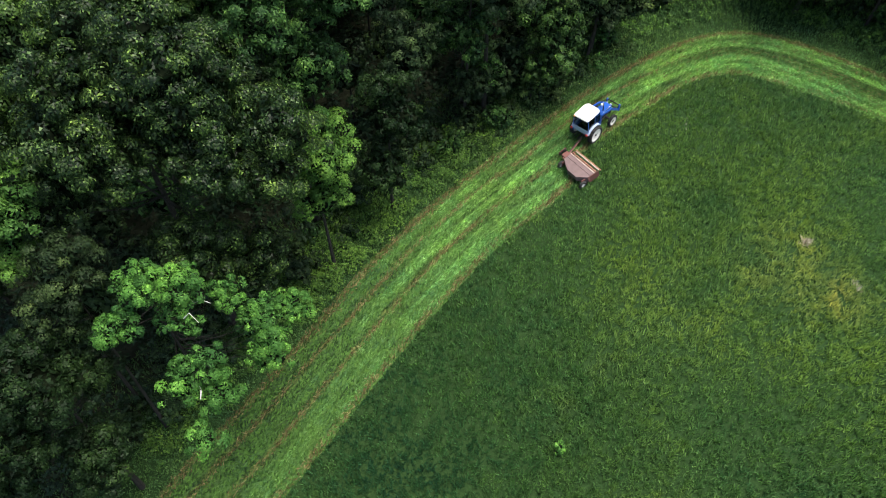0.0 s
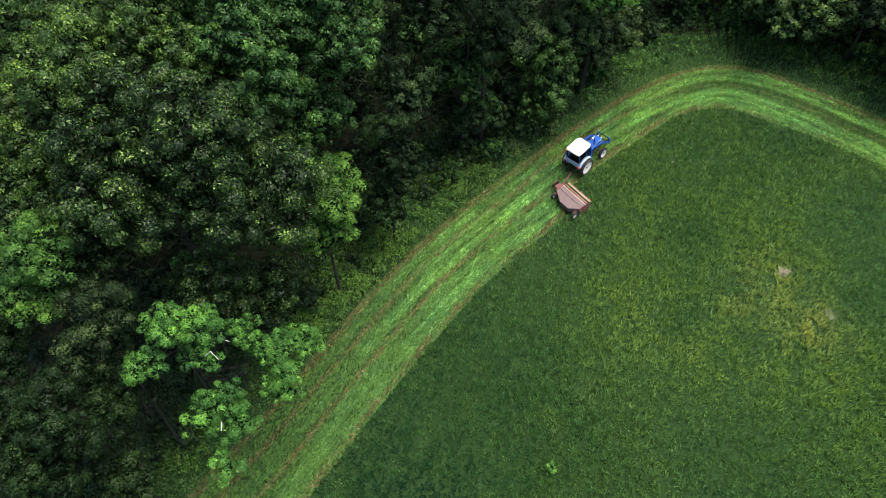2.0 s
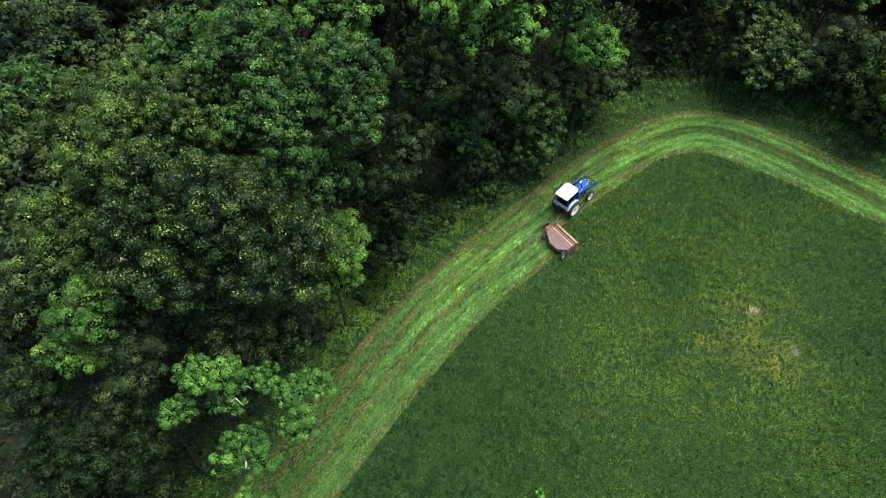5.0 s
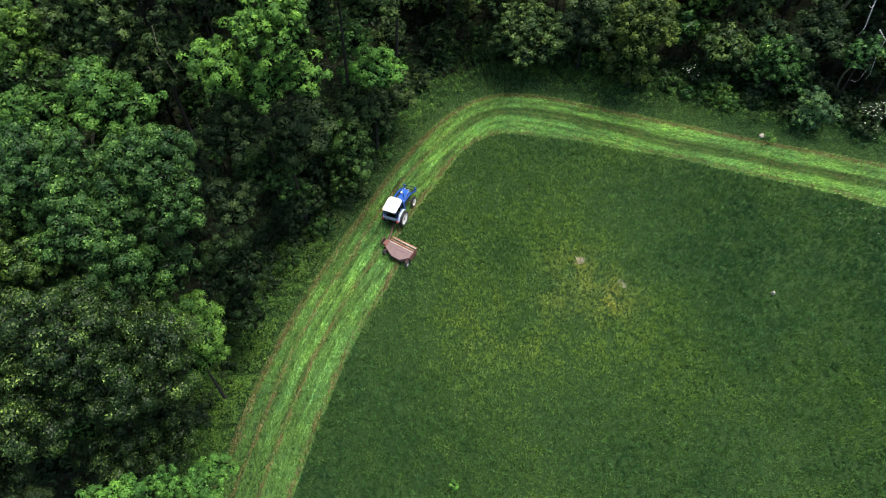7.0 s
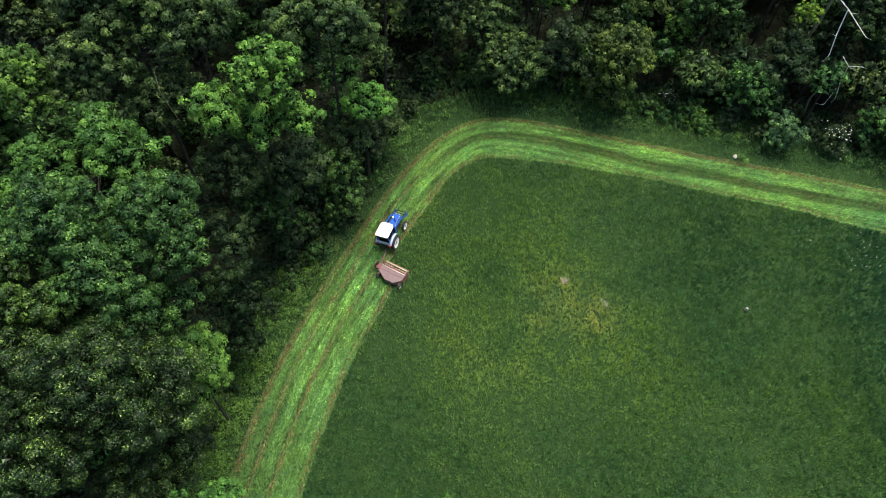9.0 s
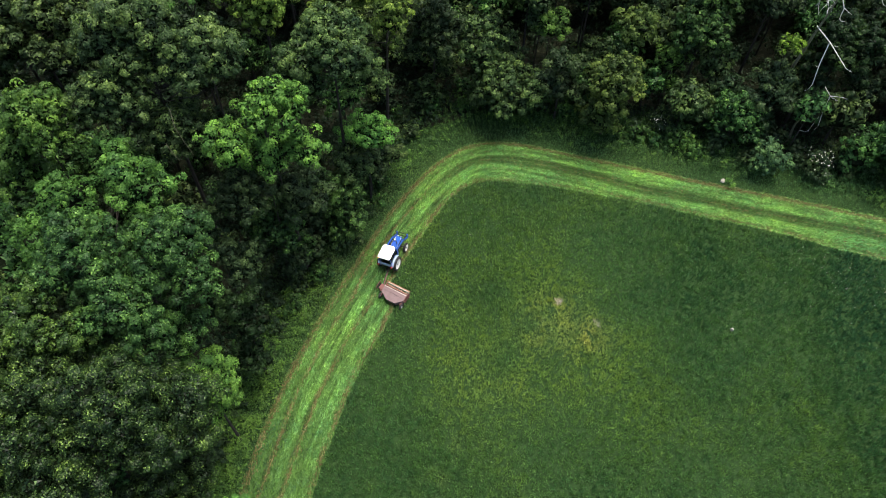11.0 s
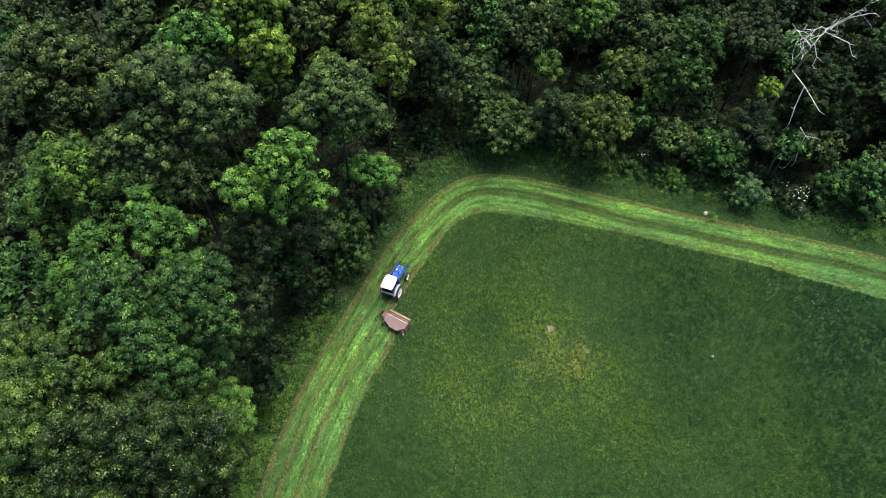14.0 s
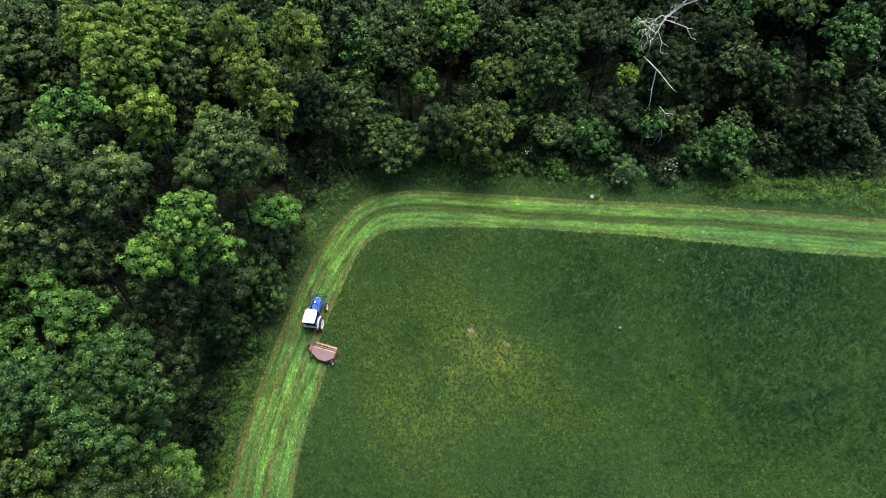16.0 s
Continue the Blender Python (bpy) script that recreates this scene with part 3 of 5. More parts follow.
def crown_mesh(rng, name, lobes, material, leaf, clump, cover, low=-0.35, hearts=()):
    """Leaves on rounded tufts, tufts on the outside of the boughs' masses; none inside a neighbouring mass."""
    lb = np.array(lobes)
    golden = math.pi * (3 - math.sqrt(5))
    parts, tones = [], []
    for k, (x, y, z, r) in enumerate(lobes):
        c = min(clump, 0.62 * r)
        n = max(5, int(0.78 * 2 * r * r * (1 - low) / (c * c * 1.15)))
        i = np.arange(n)
        h = 1 - (1 - low) * (i + 0.5) / n + rng.normal(0, 0.05, n)
        h = np.clip(h, -1, 1)
        a = i * golden + rng.uniform(0, 6.28) + rng.normal(0, 0.25, n)
        q = np.sqrt(1 - h * h)
        d = np.stack([q * np.cos(a), q * np.sin(a), h], 1)
        p = np.array([x, y, z]) + d * (r * rng.triangular(0.66, 0.95, 1.26, n))[:, None] * DROOP
        gap = np.linalg.norm((p[:, None] - lb[None, :, :3]) / DROOP, axis=2) / lb[None, :, 3]
        gap[:, k] = 9
        keep = (gap.min(1) > 0.82) & (rng.random(n) < 0.90)
        p, d = p[keep], d[keep]
        if len(p):
            size = c * rng.uniform(0.62, 1.32, len(p))
            axis = unit(0.65 * d + np.array([0, 0, 0.65]))
            per = np.maximum(5, (cover * math.pi * size ** 2 * 1.45 / (0.34 * leaf * leaf)).astype(int))
            pick = np.repeat(np.arange(len(p)), per)
            e = unit(rng.normal(size=(len(pick), 3)) + 1.15 * axis[pick])
            at = p[pick] + e * (size[pick] * rng.triangular(0.72, 1.0, 1.08, len(pick)))[:, None] * np.array([1, 1, 0.8])
            nor = unit(0.90 * e + 0.12 * axis[pick] + 0.26 * rng.normal(size=e.shape))
            parts.append(leaf_tris(rng, at, nor, leaf, e + np.array([0, 0, -0.35])))
            tones.append(rng.random(len(p))[pick])
        # deeper leaves behind the tufts, toned dark as the shade between them
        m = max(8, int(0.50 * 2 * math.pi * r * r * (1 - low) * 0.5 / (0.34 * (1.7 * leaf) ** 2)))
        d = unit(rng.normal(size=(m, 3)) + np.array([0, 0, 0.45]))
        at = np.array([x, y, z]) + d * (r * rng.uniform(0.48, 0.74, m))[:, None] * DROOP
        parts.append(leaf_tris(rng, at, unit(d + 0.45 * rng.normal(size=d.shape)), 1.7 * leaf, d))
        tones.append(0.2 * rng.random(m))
    # leaves round the crown's heart, their low tone again painting inner shade
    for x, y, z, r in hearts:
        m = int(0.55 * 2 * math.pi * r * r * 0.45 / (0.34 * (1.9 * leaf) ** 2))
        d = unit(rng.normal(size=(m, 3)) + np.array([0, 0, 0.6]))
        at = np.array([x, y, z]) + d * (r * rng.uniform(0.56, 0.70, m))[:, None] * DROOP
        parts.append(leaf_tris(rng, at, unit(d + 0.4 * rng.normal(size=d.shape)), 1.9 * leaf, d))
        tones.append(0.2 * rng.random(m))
    quads = np.concatenate(parts)
    tone = np.concatenate(tones)
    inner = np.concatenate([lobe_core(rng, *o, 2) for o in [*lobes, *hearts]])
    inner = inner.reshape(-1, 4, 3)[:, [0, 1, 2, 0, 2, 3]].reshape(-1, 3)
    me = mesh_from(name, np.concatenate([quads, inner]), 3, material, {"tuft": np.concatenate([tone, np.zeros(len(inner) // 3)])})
    me.materials.append(CROWN_SHADE)
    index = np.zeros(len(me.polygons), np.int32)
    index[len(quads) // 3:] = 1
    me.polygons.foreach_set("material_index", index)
    return me


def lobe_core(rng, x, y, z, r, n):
    """An added near-black rough lump inside a bough, standing in for the shade behind the leaves."""
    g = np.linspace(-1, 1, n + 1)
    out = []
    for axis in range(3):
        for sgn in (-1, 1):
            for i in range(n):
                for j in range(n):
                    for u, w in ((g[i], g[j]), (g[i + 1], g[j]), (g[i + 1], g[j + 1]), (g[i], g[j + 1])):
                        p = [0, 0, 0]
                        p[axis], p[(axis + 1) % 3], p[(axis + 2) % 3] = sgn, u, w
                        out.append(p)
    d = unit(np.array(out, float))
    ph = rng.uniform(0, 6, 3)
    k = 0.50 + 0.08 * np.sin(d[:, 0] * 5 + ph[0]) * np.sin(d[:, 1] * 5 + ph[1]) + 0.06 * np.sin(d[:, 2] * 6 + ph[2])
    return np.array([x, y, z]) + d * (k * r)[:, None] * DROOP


def trunk_mesh(rng, base, lobes, top, fork):
    """A tapered leaning trunk, with a bent tapering limb to each larger leaf mass."""
    bm = bmesh.new()
    lean = rng.normal(0, 0.02, 2)
    pts = [(lean[0] * h, lean[1] * h, h) for h in np.linspace(-0.3, top, 7)]
    tube(pts, [base * (1.25 if i == 0 else 1 - 0.13 * i) for i in range(7)], 6, bm)
    for x, y, z, r in (lobes[::3] if len(lobes) > 14 else lobes):
        zs = max(fork, min(top * 0.95, z - 0.6 * math.hypot(x, y) - 0.8))
        a = Vector((lean[0] * zs, lean[1] * zs, zs))
        b = Vector((x, y, z))
        mid = a.lerp(b, 0.5) + Vector((rng.normal(0, 0.25), rng.normal(0, 0.25), -0.12 * (b - a).length))
        w = base * 0.22
        tube([a, mid, b], [w, w * 0.6, w * 0.2], 3, bm)
    return bm


def make_tree(seed, x, y, masses, look_, label, leaf=0.28, clump=0.5, cover=0.75, deep=1.15, low=-0.35, most=1.3, group="woodland trees", category="tree", name="tree"):
    """A tree at x, y whose crown is made of masses: world x, y, z of the middle and radius."""
    rng = np.random.default_rng(seed)
    g = float(gz(x, y))
    root = new(name)
    root.matrix_world = pose(x, y, g)
    lobes, hearts = [], []
    for mx, my, mz, r in masses:
        here = (mx - x, my - y, mz - g)
        lobes += mass_lobes(rng, *here, r, deep, low, most)
        if r > 1.6:
            hearts.append((here[0], here[1], here[2] - 0.15 * r, 1.05 * r))
    top = max(c[2] for c in lobes)
    widest = max(m[3] for m in masses) * len(masses) ** 0.3
    part("trunk", trunk_mesh(rng, 0.032 * widest + 0.05, lobes, 0.86 * top, 0.3 * top), BARK, root)
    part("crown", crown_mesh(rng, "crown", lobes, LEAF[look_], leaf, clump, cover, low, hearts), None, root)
    return tagged(root, label, category, group)


def split_mass(rng, x, y, z, radius):
    """A broad part of a crown as the smaller domes of its great limbs, uneven in height."""
    if radius < 2.9:
        return [(x, y, z, radius)]
    small = 0.36 * radius + 0.55
    n = int(2.3 * (radius / small) ** 2)
    golden = math.pi * (3 - math.sqrt(5))
    turn = rng.uniform(0, 6.28)
    out = []
    for i in range(n):
        h = 1 - 1.25 * (i + 0.5) / n
        r = math.sqrt(max(0, 1 - h * h))
        a = turn + i * golden + rng.normal(0, 0.18)
        k = (radius - 0.8 * small) * rng.uniform(0.85, 1.2)
        out.append((x + k * r * math.cos(a), y + k * r * math.sin(a), z + 1.2 * k * h + rng.normal(0, 0.3), small * rng.uniform(0.72, 1.15)))
    return out


WOOD_LABEL = {
    "oak": "broad oak with a dense dark crown and painted leaf glints",
    "crest": "top of the oak, leaf colour brightened as sunlit, with painted glints",
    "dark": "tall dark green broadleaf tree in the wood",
    "maple": "full-crowned mid green maple in the wood",
    "fresh": "fresh green broadleaf tree in the wood",
    "bright": "bright fresh green tree standing out of the wood",
    "locust": "light green open-crowned tree at the wood's edge",
    "olive": "dull olive green tree in the wood",
    "deep": "broadleaf tree in the wood, leaf colour darkened as shade",
    "gold": "yellowish green small tree at the wood's edge",
    "yellow": "tall yellow-green tree with drooping boughs in the wood",
    "lime": "small lime yellow sapling among dark trees",
}

# the trees that can be told apart: kind of leaf, leaf size, and the parts of the crown as x, y, z, radius
NEAR_TREES = [
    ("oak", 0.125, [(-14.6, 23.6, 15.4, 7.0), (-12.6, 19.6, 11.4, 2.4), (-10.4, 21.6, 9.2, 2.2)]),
    # the oak's top masses, in the brighter sunlit leaf colour
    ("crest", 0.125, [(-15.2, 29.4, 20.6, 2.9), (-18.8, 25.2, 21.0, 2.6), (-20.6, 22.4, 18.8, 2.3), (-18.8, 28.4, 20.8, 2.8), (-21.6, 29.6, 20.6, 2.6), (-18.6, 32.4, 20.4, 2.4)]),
    ("maple", 0.150, [(-11.7, 32.5, 22.0, 3.1), (-6.9, 32.5, 19.8, 3.6), (-10.4, 29.6, 19.6, 3.3), (-7.6, 29.5, 15.8, 2.6)]),
    ("bright", 0.135, [(-7.3, 26.9, 12.2, 2.2), (-8.6, 27.6, 12.4, 1.6), (-6.9, 27.6, 9.8, 1.9), (-7.6, 27.2, 7.8, 1.8)]),
    ("fresh", 0.125, [(-18.6, 18.3, 17.4, 1.9), (-19.9, 17.2, 15.0, 1.6)]),
    # lower masses given dark leaves in place of shade
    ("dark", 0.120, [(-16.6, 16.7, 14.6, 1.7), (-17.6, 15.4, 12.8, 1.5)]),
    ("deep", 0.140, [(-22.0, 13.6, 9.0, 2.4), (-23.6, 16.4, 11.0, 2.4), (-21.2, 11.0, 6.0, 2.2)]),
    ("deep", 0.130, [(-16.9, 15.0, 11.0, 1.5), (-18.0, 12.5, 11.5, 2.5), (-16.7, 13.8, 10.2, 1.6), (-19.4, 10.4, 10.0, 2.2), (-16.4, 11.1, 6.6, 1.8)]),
]
RISE_TREES = [
    ("bright", 0.165, [(3.4, 41.7, 22.2, 3.0), (-0.4, 40.9, 20.8, 2.1), (5.1, 40.0, 19.2, 1.7), (2.2, 41.0, 19.0, 2.4)]),
    ("locust", 0.175, [(-11.9, 38.6, 22.0, 2.3), (-7.2, 37.8, 22.3, 2.5), (-8.8, 42.9, 21.0, 1.6), (-14.5, 38.2, 19.6, 2.6)]),
    ("fresh", 0.190, [(-13.5, 46.8, 21.5, 3.4), (-16.2, 46.3, 18.5, 2.2)]),
    ("olive", 0.185, [(-4.9, 50.1, 25.2, 4.3), (-0.3, 47.0, 24.2, 3.6), (-7.7, 48.1, 21.5, 3.5), (-3.8, 46.3, 18.5, 3.1)]),
    ("olive", 0.195, [(9.7, 47.4, 21.8, 3.9), (12.4, 48.6, 18.4, 2.4), (7.3, 47.8, 19.8, 2.6)]),
]
BACK_TREES = [
    ("fresh", 0.230, [(-1.5, 56.0, 26.0, 2.5), (0.8, 54.7, 26.5, 2.0)]),
    ("yellow", 0.215, [(15.8, 57.6, 25.2, 2.7), (15.4, 53.1, 23.9, 2.2), (15.8, 49.1, 22.7, 1.8), (10.1, 51.7, 21.1, 2.0), (22.2, 57.1, 23.0, 2.7)]),
    ("yellow", 0.230, [(5.8, 61.1, 23.9, 4.0), (5.6, 55.6, 22.4, 2.3), (10.0, 62.5, 26.0, 3.0), (5.0, 67.0, 24.6, 3.3)]),
    ("olive", 0.300, [(-1.9, 74.0, 19.5, 5.7), (-5.8, 70.8, 17.5, 4.2)]),
    ("olive", 0.240, [(10.3, 60.3, 21.0, 3.2), (14.1, 65.8, 21.6, 3.0)]),
    ("olive", 0.280, [(-14.8, 67.5, 15.6, 6.0)]),
]
EDGE_TREES = [
    ("dark", 0.180, [(-5.2, 40.6, 13.0, 2.3), (-2.6, 38.0, 10.4, 2.4)]),
    ("dark", 0.175, [(-0.8, 40.4, 15.8, 2.7), (3.7, 40.9, 13.6, 2.7)]),
    # the deep leaves here stand in for a shadowed gap
    ("deep", 0.180, [(-3.5, 33.4, 9.0, 2.5), (-4.2, 31.4, 5.2, 2.0)]), ("maple", 0.190, [(1.0, 41.4, 9.2, 2.9), (2.6, 41.6, 5.6, 1.9)]), ("dark", 0.180, [(2.0, 40.2, 5.4, 1.6), (3.8, 41.8, 4.9, 1.5)]),
    ("maple", 0.180, [(8.2, 43.2, 7.6, 2.3), (6.4, 44.5, 9.0, 2.0), (7.3, 41.9, 5.2, 1.5)]), ("olive", 0.190, [(13.7, 48.6, 8.6, 2.6), (10.1, 46.9, 9.3, 2.1)]),
    ("bright", 0.180, [(12.0, 44.9, 14.3, 2.2), (11.0, 48.4, 10.5, 1.7)]),
    ("olive", 0.180, [(10.3, 45.6, 9.4, 1.9), (9.0, 44.6, 7.0, 1.7)]), ("dark", 0.180, [(12.6, 47.2, 7.6, 2.0), (14.2, 49.4, 6.4, 1.6)]),
    ("dark", 0.240, [(23.3, 57.4, 13.0, 3.6)]), ("olive", 0.230, [(27.6, 54.8, 11.6, 3.2), (26.8, 53.0, 7.4, 1.8)]), ("olive", 0.220, [(28.7, 50.9, 8.6, 3.2), (31.3, 49.3, 9.2, 2.6)]),
]
EAST_TREES = [
    ("fresh", 0.220, [(34.2, 52.0, 15.0, 1.7)]), ("olive", 0.250, [(33.3, 55.8, 18.0, 3.8)]), ("fresh", 0.250, [(39.9, 54.0, 19.2, 3.4)]),
    ("dark", 0.230, [(34.0, 48.2, 10.8, 2.8)]), ("gold", 0.210, [(37.6, 43.9, 12.4, 3.2), (36.8, 44.2, 9.0, 2.6)]), ("gold", 0.240, [(42.3, 48.2, 15.3, 2.5)]),
    ("fresh", 0.230, [(44.4, 44.7, 13.4, 1.7), (44.5, 43.4, 11.0, 1.2)]), ("maple", 0.240, [(48.6, 45.8, 18.8, 2.9), (47.0, 44.2, 15.8, 3.1)]),
    ("dark", 0.250, [(54.3, 43.4, 18.0, 3.7)]), ("lime", 0.210, [(52.1, 37.5, 18.0, 1.2)]), ("maple", 0.210, [(48.2, 36.9, 9.9, 2.9)]),
]
RIM_TREES = [
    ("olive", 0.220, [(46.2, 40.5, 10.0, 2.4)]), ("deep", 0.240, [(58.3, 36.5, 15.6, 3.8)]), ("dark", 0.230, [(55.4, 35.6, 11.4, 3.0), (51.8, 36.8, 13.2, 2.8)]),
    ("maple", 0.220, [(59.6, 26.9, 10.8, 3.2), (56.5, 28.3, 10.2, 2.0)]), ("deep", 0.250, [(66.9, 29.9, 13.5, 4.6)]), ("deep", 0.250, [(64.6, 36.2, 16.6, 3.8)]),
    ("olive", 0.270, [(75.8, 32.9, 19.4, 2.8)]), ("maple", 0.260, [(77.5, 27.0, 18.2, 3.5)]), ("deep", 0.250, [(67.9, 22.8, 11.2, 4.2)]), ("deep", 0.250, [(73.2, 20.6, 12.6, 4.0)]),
]
TREES = NEAR_TREES + RISE_TREES + BACK_TREES + EDGE_TREES + EAST_TREES + RIM_TREES
taken = []
named = {}
for i, (kind, leaf, masses) in enumerate(TREES):
    masses = [small for m in masses for small in split_mass(np.random.default_rng(2000 + i), *m)]
    wide = [m[3] for m in masses]
    x, y = (sum(m[j] * m[3] for m in masses) / sum(wide) for j in (0, 1))
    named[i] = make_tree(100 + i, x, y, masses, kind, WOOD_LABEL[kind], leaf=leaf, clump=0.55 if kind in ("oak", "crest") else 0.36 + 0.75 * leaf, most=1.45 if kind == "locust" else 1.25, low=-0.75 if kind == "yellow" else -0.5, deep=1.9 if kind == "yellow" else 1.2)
    taken += [(m[0], m[1], m[3]) for m in masses]
fixed = len(taken)

make_tree(190, 49.6, 32.0, [(49.6, 32.0, 9.0, 1.9), (48.8, 31.6, 8.2, 1.3)], "grey", "grey-green rounded bush at the wood's edge", leaf=0.17, clump=0.42, low=-0.6, most=0.8, group="edge bushes", category="bush", name="bush")
make_tree(191, 43.4, 38.7, [(43.4, 38.7, 7.4, 1.3), (44.6, 37.6, 7.2, 1.0)], "fresh", "low bright green bush at the wood's edge", leaf=0.18, clump=0.38, low=-0.6, most=0.7, group="edge bushes", category="bush", name="bush")
make_tree(192, 53.3, 29.5, [(53.3, 29.5, 8.7, 1.6)], "dark", "dark bush dotted with white flowers", leaf=0.18, clump=0.4, low=-0.6, most=0.7, group="edge bushes", category="bush", name="bush")

# the open-crowned tree that leans out over the strip
LEANING = [(-13.2, 16.1, 14.3, 1.25), (-11.6, 16.3, 14.1, 1.3), (-14.1, 14.6, 13.4, 1.05), (-11.7, 15.3, 13.0, 1.05), (-10.2, 17.3, 12.2, 1.05), (-8.8, 16.7, 11.1, 1.15),
           (-7.4, 17.2, 10.6, 1.2), (-8.2, 15.2, 10.4, 1.15), (-10.3, 13.2, 12.6, 1.2), (-11.3, 12.6, 12.0, 0.9), (-9.6, 12.5, 11.8, 0.9), (-9.9, 10.5, 11.4, 0.7)]
leaning = make_tree(150, -14.2, 17.6, LEANING, "locust", "light green open tree leaning over the mown strip", leaf=0.100, clump=0.33, cover=0.8, most=0.75)
g0 = float(gz(-14.2, 17.6))
for path in ([(-11.4, 16.4, 12.9), (-11.0, 16.0, 13.5), (-10.7, 16.0, 13.7), (-10.3, 15.9, 13.6)], [(-11.3, 15.6, 12.8), (-11.3, 15.1, 13.6), (-11.0, 15.2, 13.9), (-10.6, 14.9, 13.6)], [(-10.4, 12.6, 12.2), (-10.2, 12.2, 12.5), (-10.2, 11.9, 12.3)]):
    part("dead_limb", tube([(a + 14.2, b - 17.6, c - g0) for a, b, c in path], [0.036, 0.030, 0.020, 0.012][:len(path)], 6), DEADWOOD, leaning, "bleached white dead limb")
taken += [(a, b, r) for a, b, c, r in LEANING] + [(-14.2, 17.6, 1.5)]
crest = named[len(NEAR_TREES) + 3]
for path in ([(-3.8, 43.6, 23.6), (-3.9, 42.9, 22.4), (-3.6, 42.5, 21.0), (-3.3, 42.2, 19.8)], [(-5.0, 43.2, 20.8), (-4.8, 42.9, 20.0), (-4.5, 42.7, 19.2)]):
    part("dead_limb", tube([Vector(p) - crest.matrix_world.translation for p in path], [0.03, 0.025, 0.02, 0.012][:len(path)], 6), MOSSY, crest, "thin pale dead twig")


def clearance(x):
    """How far the wood's trees and bushes stand back from the mown strip, along its length."""
    trees = np.interp(x, [-20, 2, 5, 13, 16, 30, 36, 80], [5.0, 5.0, 3.5, 3.5, 8.0, 8.0, 6.5, 7.0])
    bushes = np.interp(x, [-20, 2, 5, 13, 16, 30, 36, 60, 64], [2.8, 2.4, 0.9, 0.9, 4.6, 5.0, 3.0, 3.2, 4.8])
    return float(trees), float(bushes)


# the rest of the wood
rng = np.random.default_rng(11)
kinds = ["dark", "dark", "dark", "maple", "maple", "dark", "olive", "olive", "dark", "maple"]
kinds_east = ["dark", "dark", "dark", "olive", "dark", "olive", "maple", "dark", "dark", "dark"]
tries = rng.uniform((-52, -4), (106, 128), (9000, 2))
dd, _s = strip_coords(tries[:, 0].copy(), tries[:, 1].copy())
count = 0
for (x, y), d in zip(tries, dd):
    a, r = math.degrees(math.atan2(x, y + 6)), math.hypot(x, y)
    if not (-40 < a < 74 and d < -clearance(x)[0] and r < np.interp(a, [-40, -20, 0, 30, 74], [66, 92, 94, 92, 98])):
        continue
    if x < -24 and y < 6:
        continue
    rad = rng.uniform(3.2, 5.2) if d < -7 else rng.uniform(2.2, 3.2)
    if any(math.hypot(x - u, y - v) < (0.80 if k < fixed else 0.62) * (rad + w) for k, (u, v, w) in enumerate(taken)):
        continue
    taken.append((x, y, rad))
    east = x > 20
    tall = (rng.uniform(14, 19) if not east else rng.uniform(9, 13)) if d < -7 else rng.uniform(6, 9)
    kind = (kinds_east if east else kinds)[rng.integers(0, 10)]
    if 12 < x < 46 and d > -16:
        kind = ["olive", "olive", "maple"][count % 3]
    # east of here the shade is put into the leaf colour
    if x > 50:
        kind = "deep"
    far = r > 68
    z = float(gz(x, y)) + tall - 1.1 * rad
    masses = [(x, y, z, rad)] + [(x + rad * rng.uniform(-0.6, 0.6), y + rad * rng.uniform(-0.6, 0.6), z - rng.uniform(0.4, 1.0) * rad, 0.62 * rad) for _ in range(2)]
    make_tree(300 + count, x, y, masses, kind, WOOD_LABEL[kind], leaf=0.36 if far else 0.29 if r > 38 else 0.20, clump=0.66 if far else 0.55, cover=0.5 if far else 0.56, low=-0.35, most=1.5)
    count += 1

# young trees under the canopy
under = 0
tries = rng.uniform((-34, 8), (94, 92), (6000, 2))
dd, _s = strip_coords(tries[:, 0].copy(), tries[:, 1].copy())
young = []
for (x, y), d in zip(tries, dd):
    a, r = math.degrees(math.atan2(x, y + 6)), math.hypot(x, y)
    if not (-40 < a < 72 and r < 98 and -44 < d < (-8.5 if x < 1 else -clearance(x)[0] + 1.2)):
        continue
    rad = rng.uniform(1.7, 2.7)
    if any(math.hypot(x - u, y - v) < (0.78 if x > 33 else 0.9) * (rad + w) for u, v, w in young) or any(math.hypot(x - u, y - v) < 1.0 for u, v, w in taken):
        continue
    young.append((x, y, rad))
    kind = ["dark", "dark", "maple", "olive", "dark"][rng.integers(0, 5)]
    if 12 < x < 46 and kind == "dark":
        kind = "olive"
    tall = rng.uniform(4.5, 8.5) * (1.35 if x > 33 and d < -9 else 0.75 if d > -5 else 1)
    make_tree(900 + under, x, y, [(x, y, float(gz(x, y)) + tall - 1.1 * rad, rad)], kind, "young leafy tree in the shade of the wood", leaf=0.30, clump=0.5, cover=0.55, low=-0.5, most=1.1, group="young trees", name="young_tree")
    under += 1

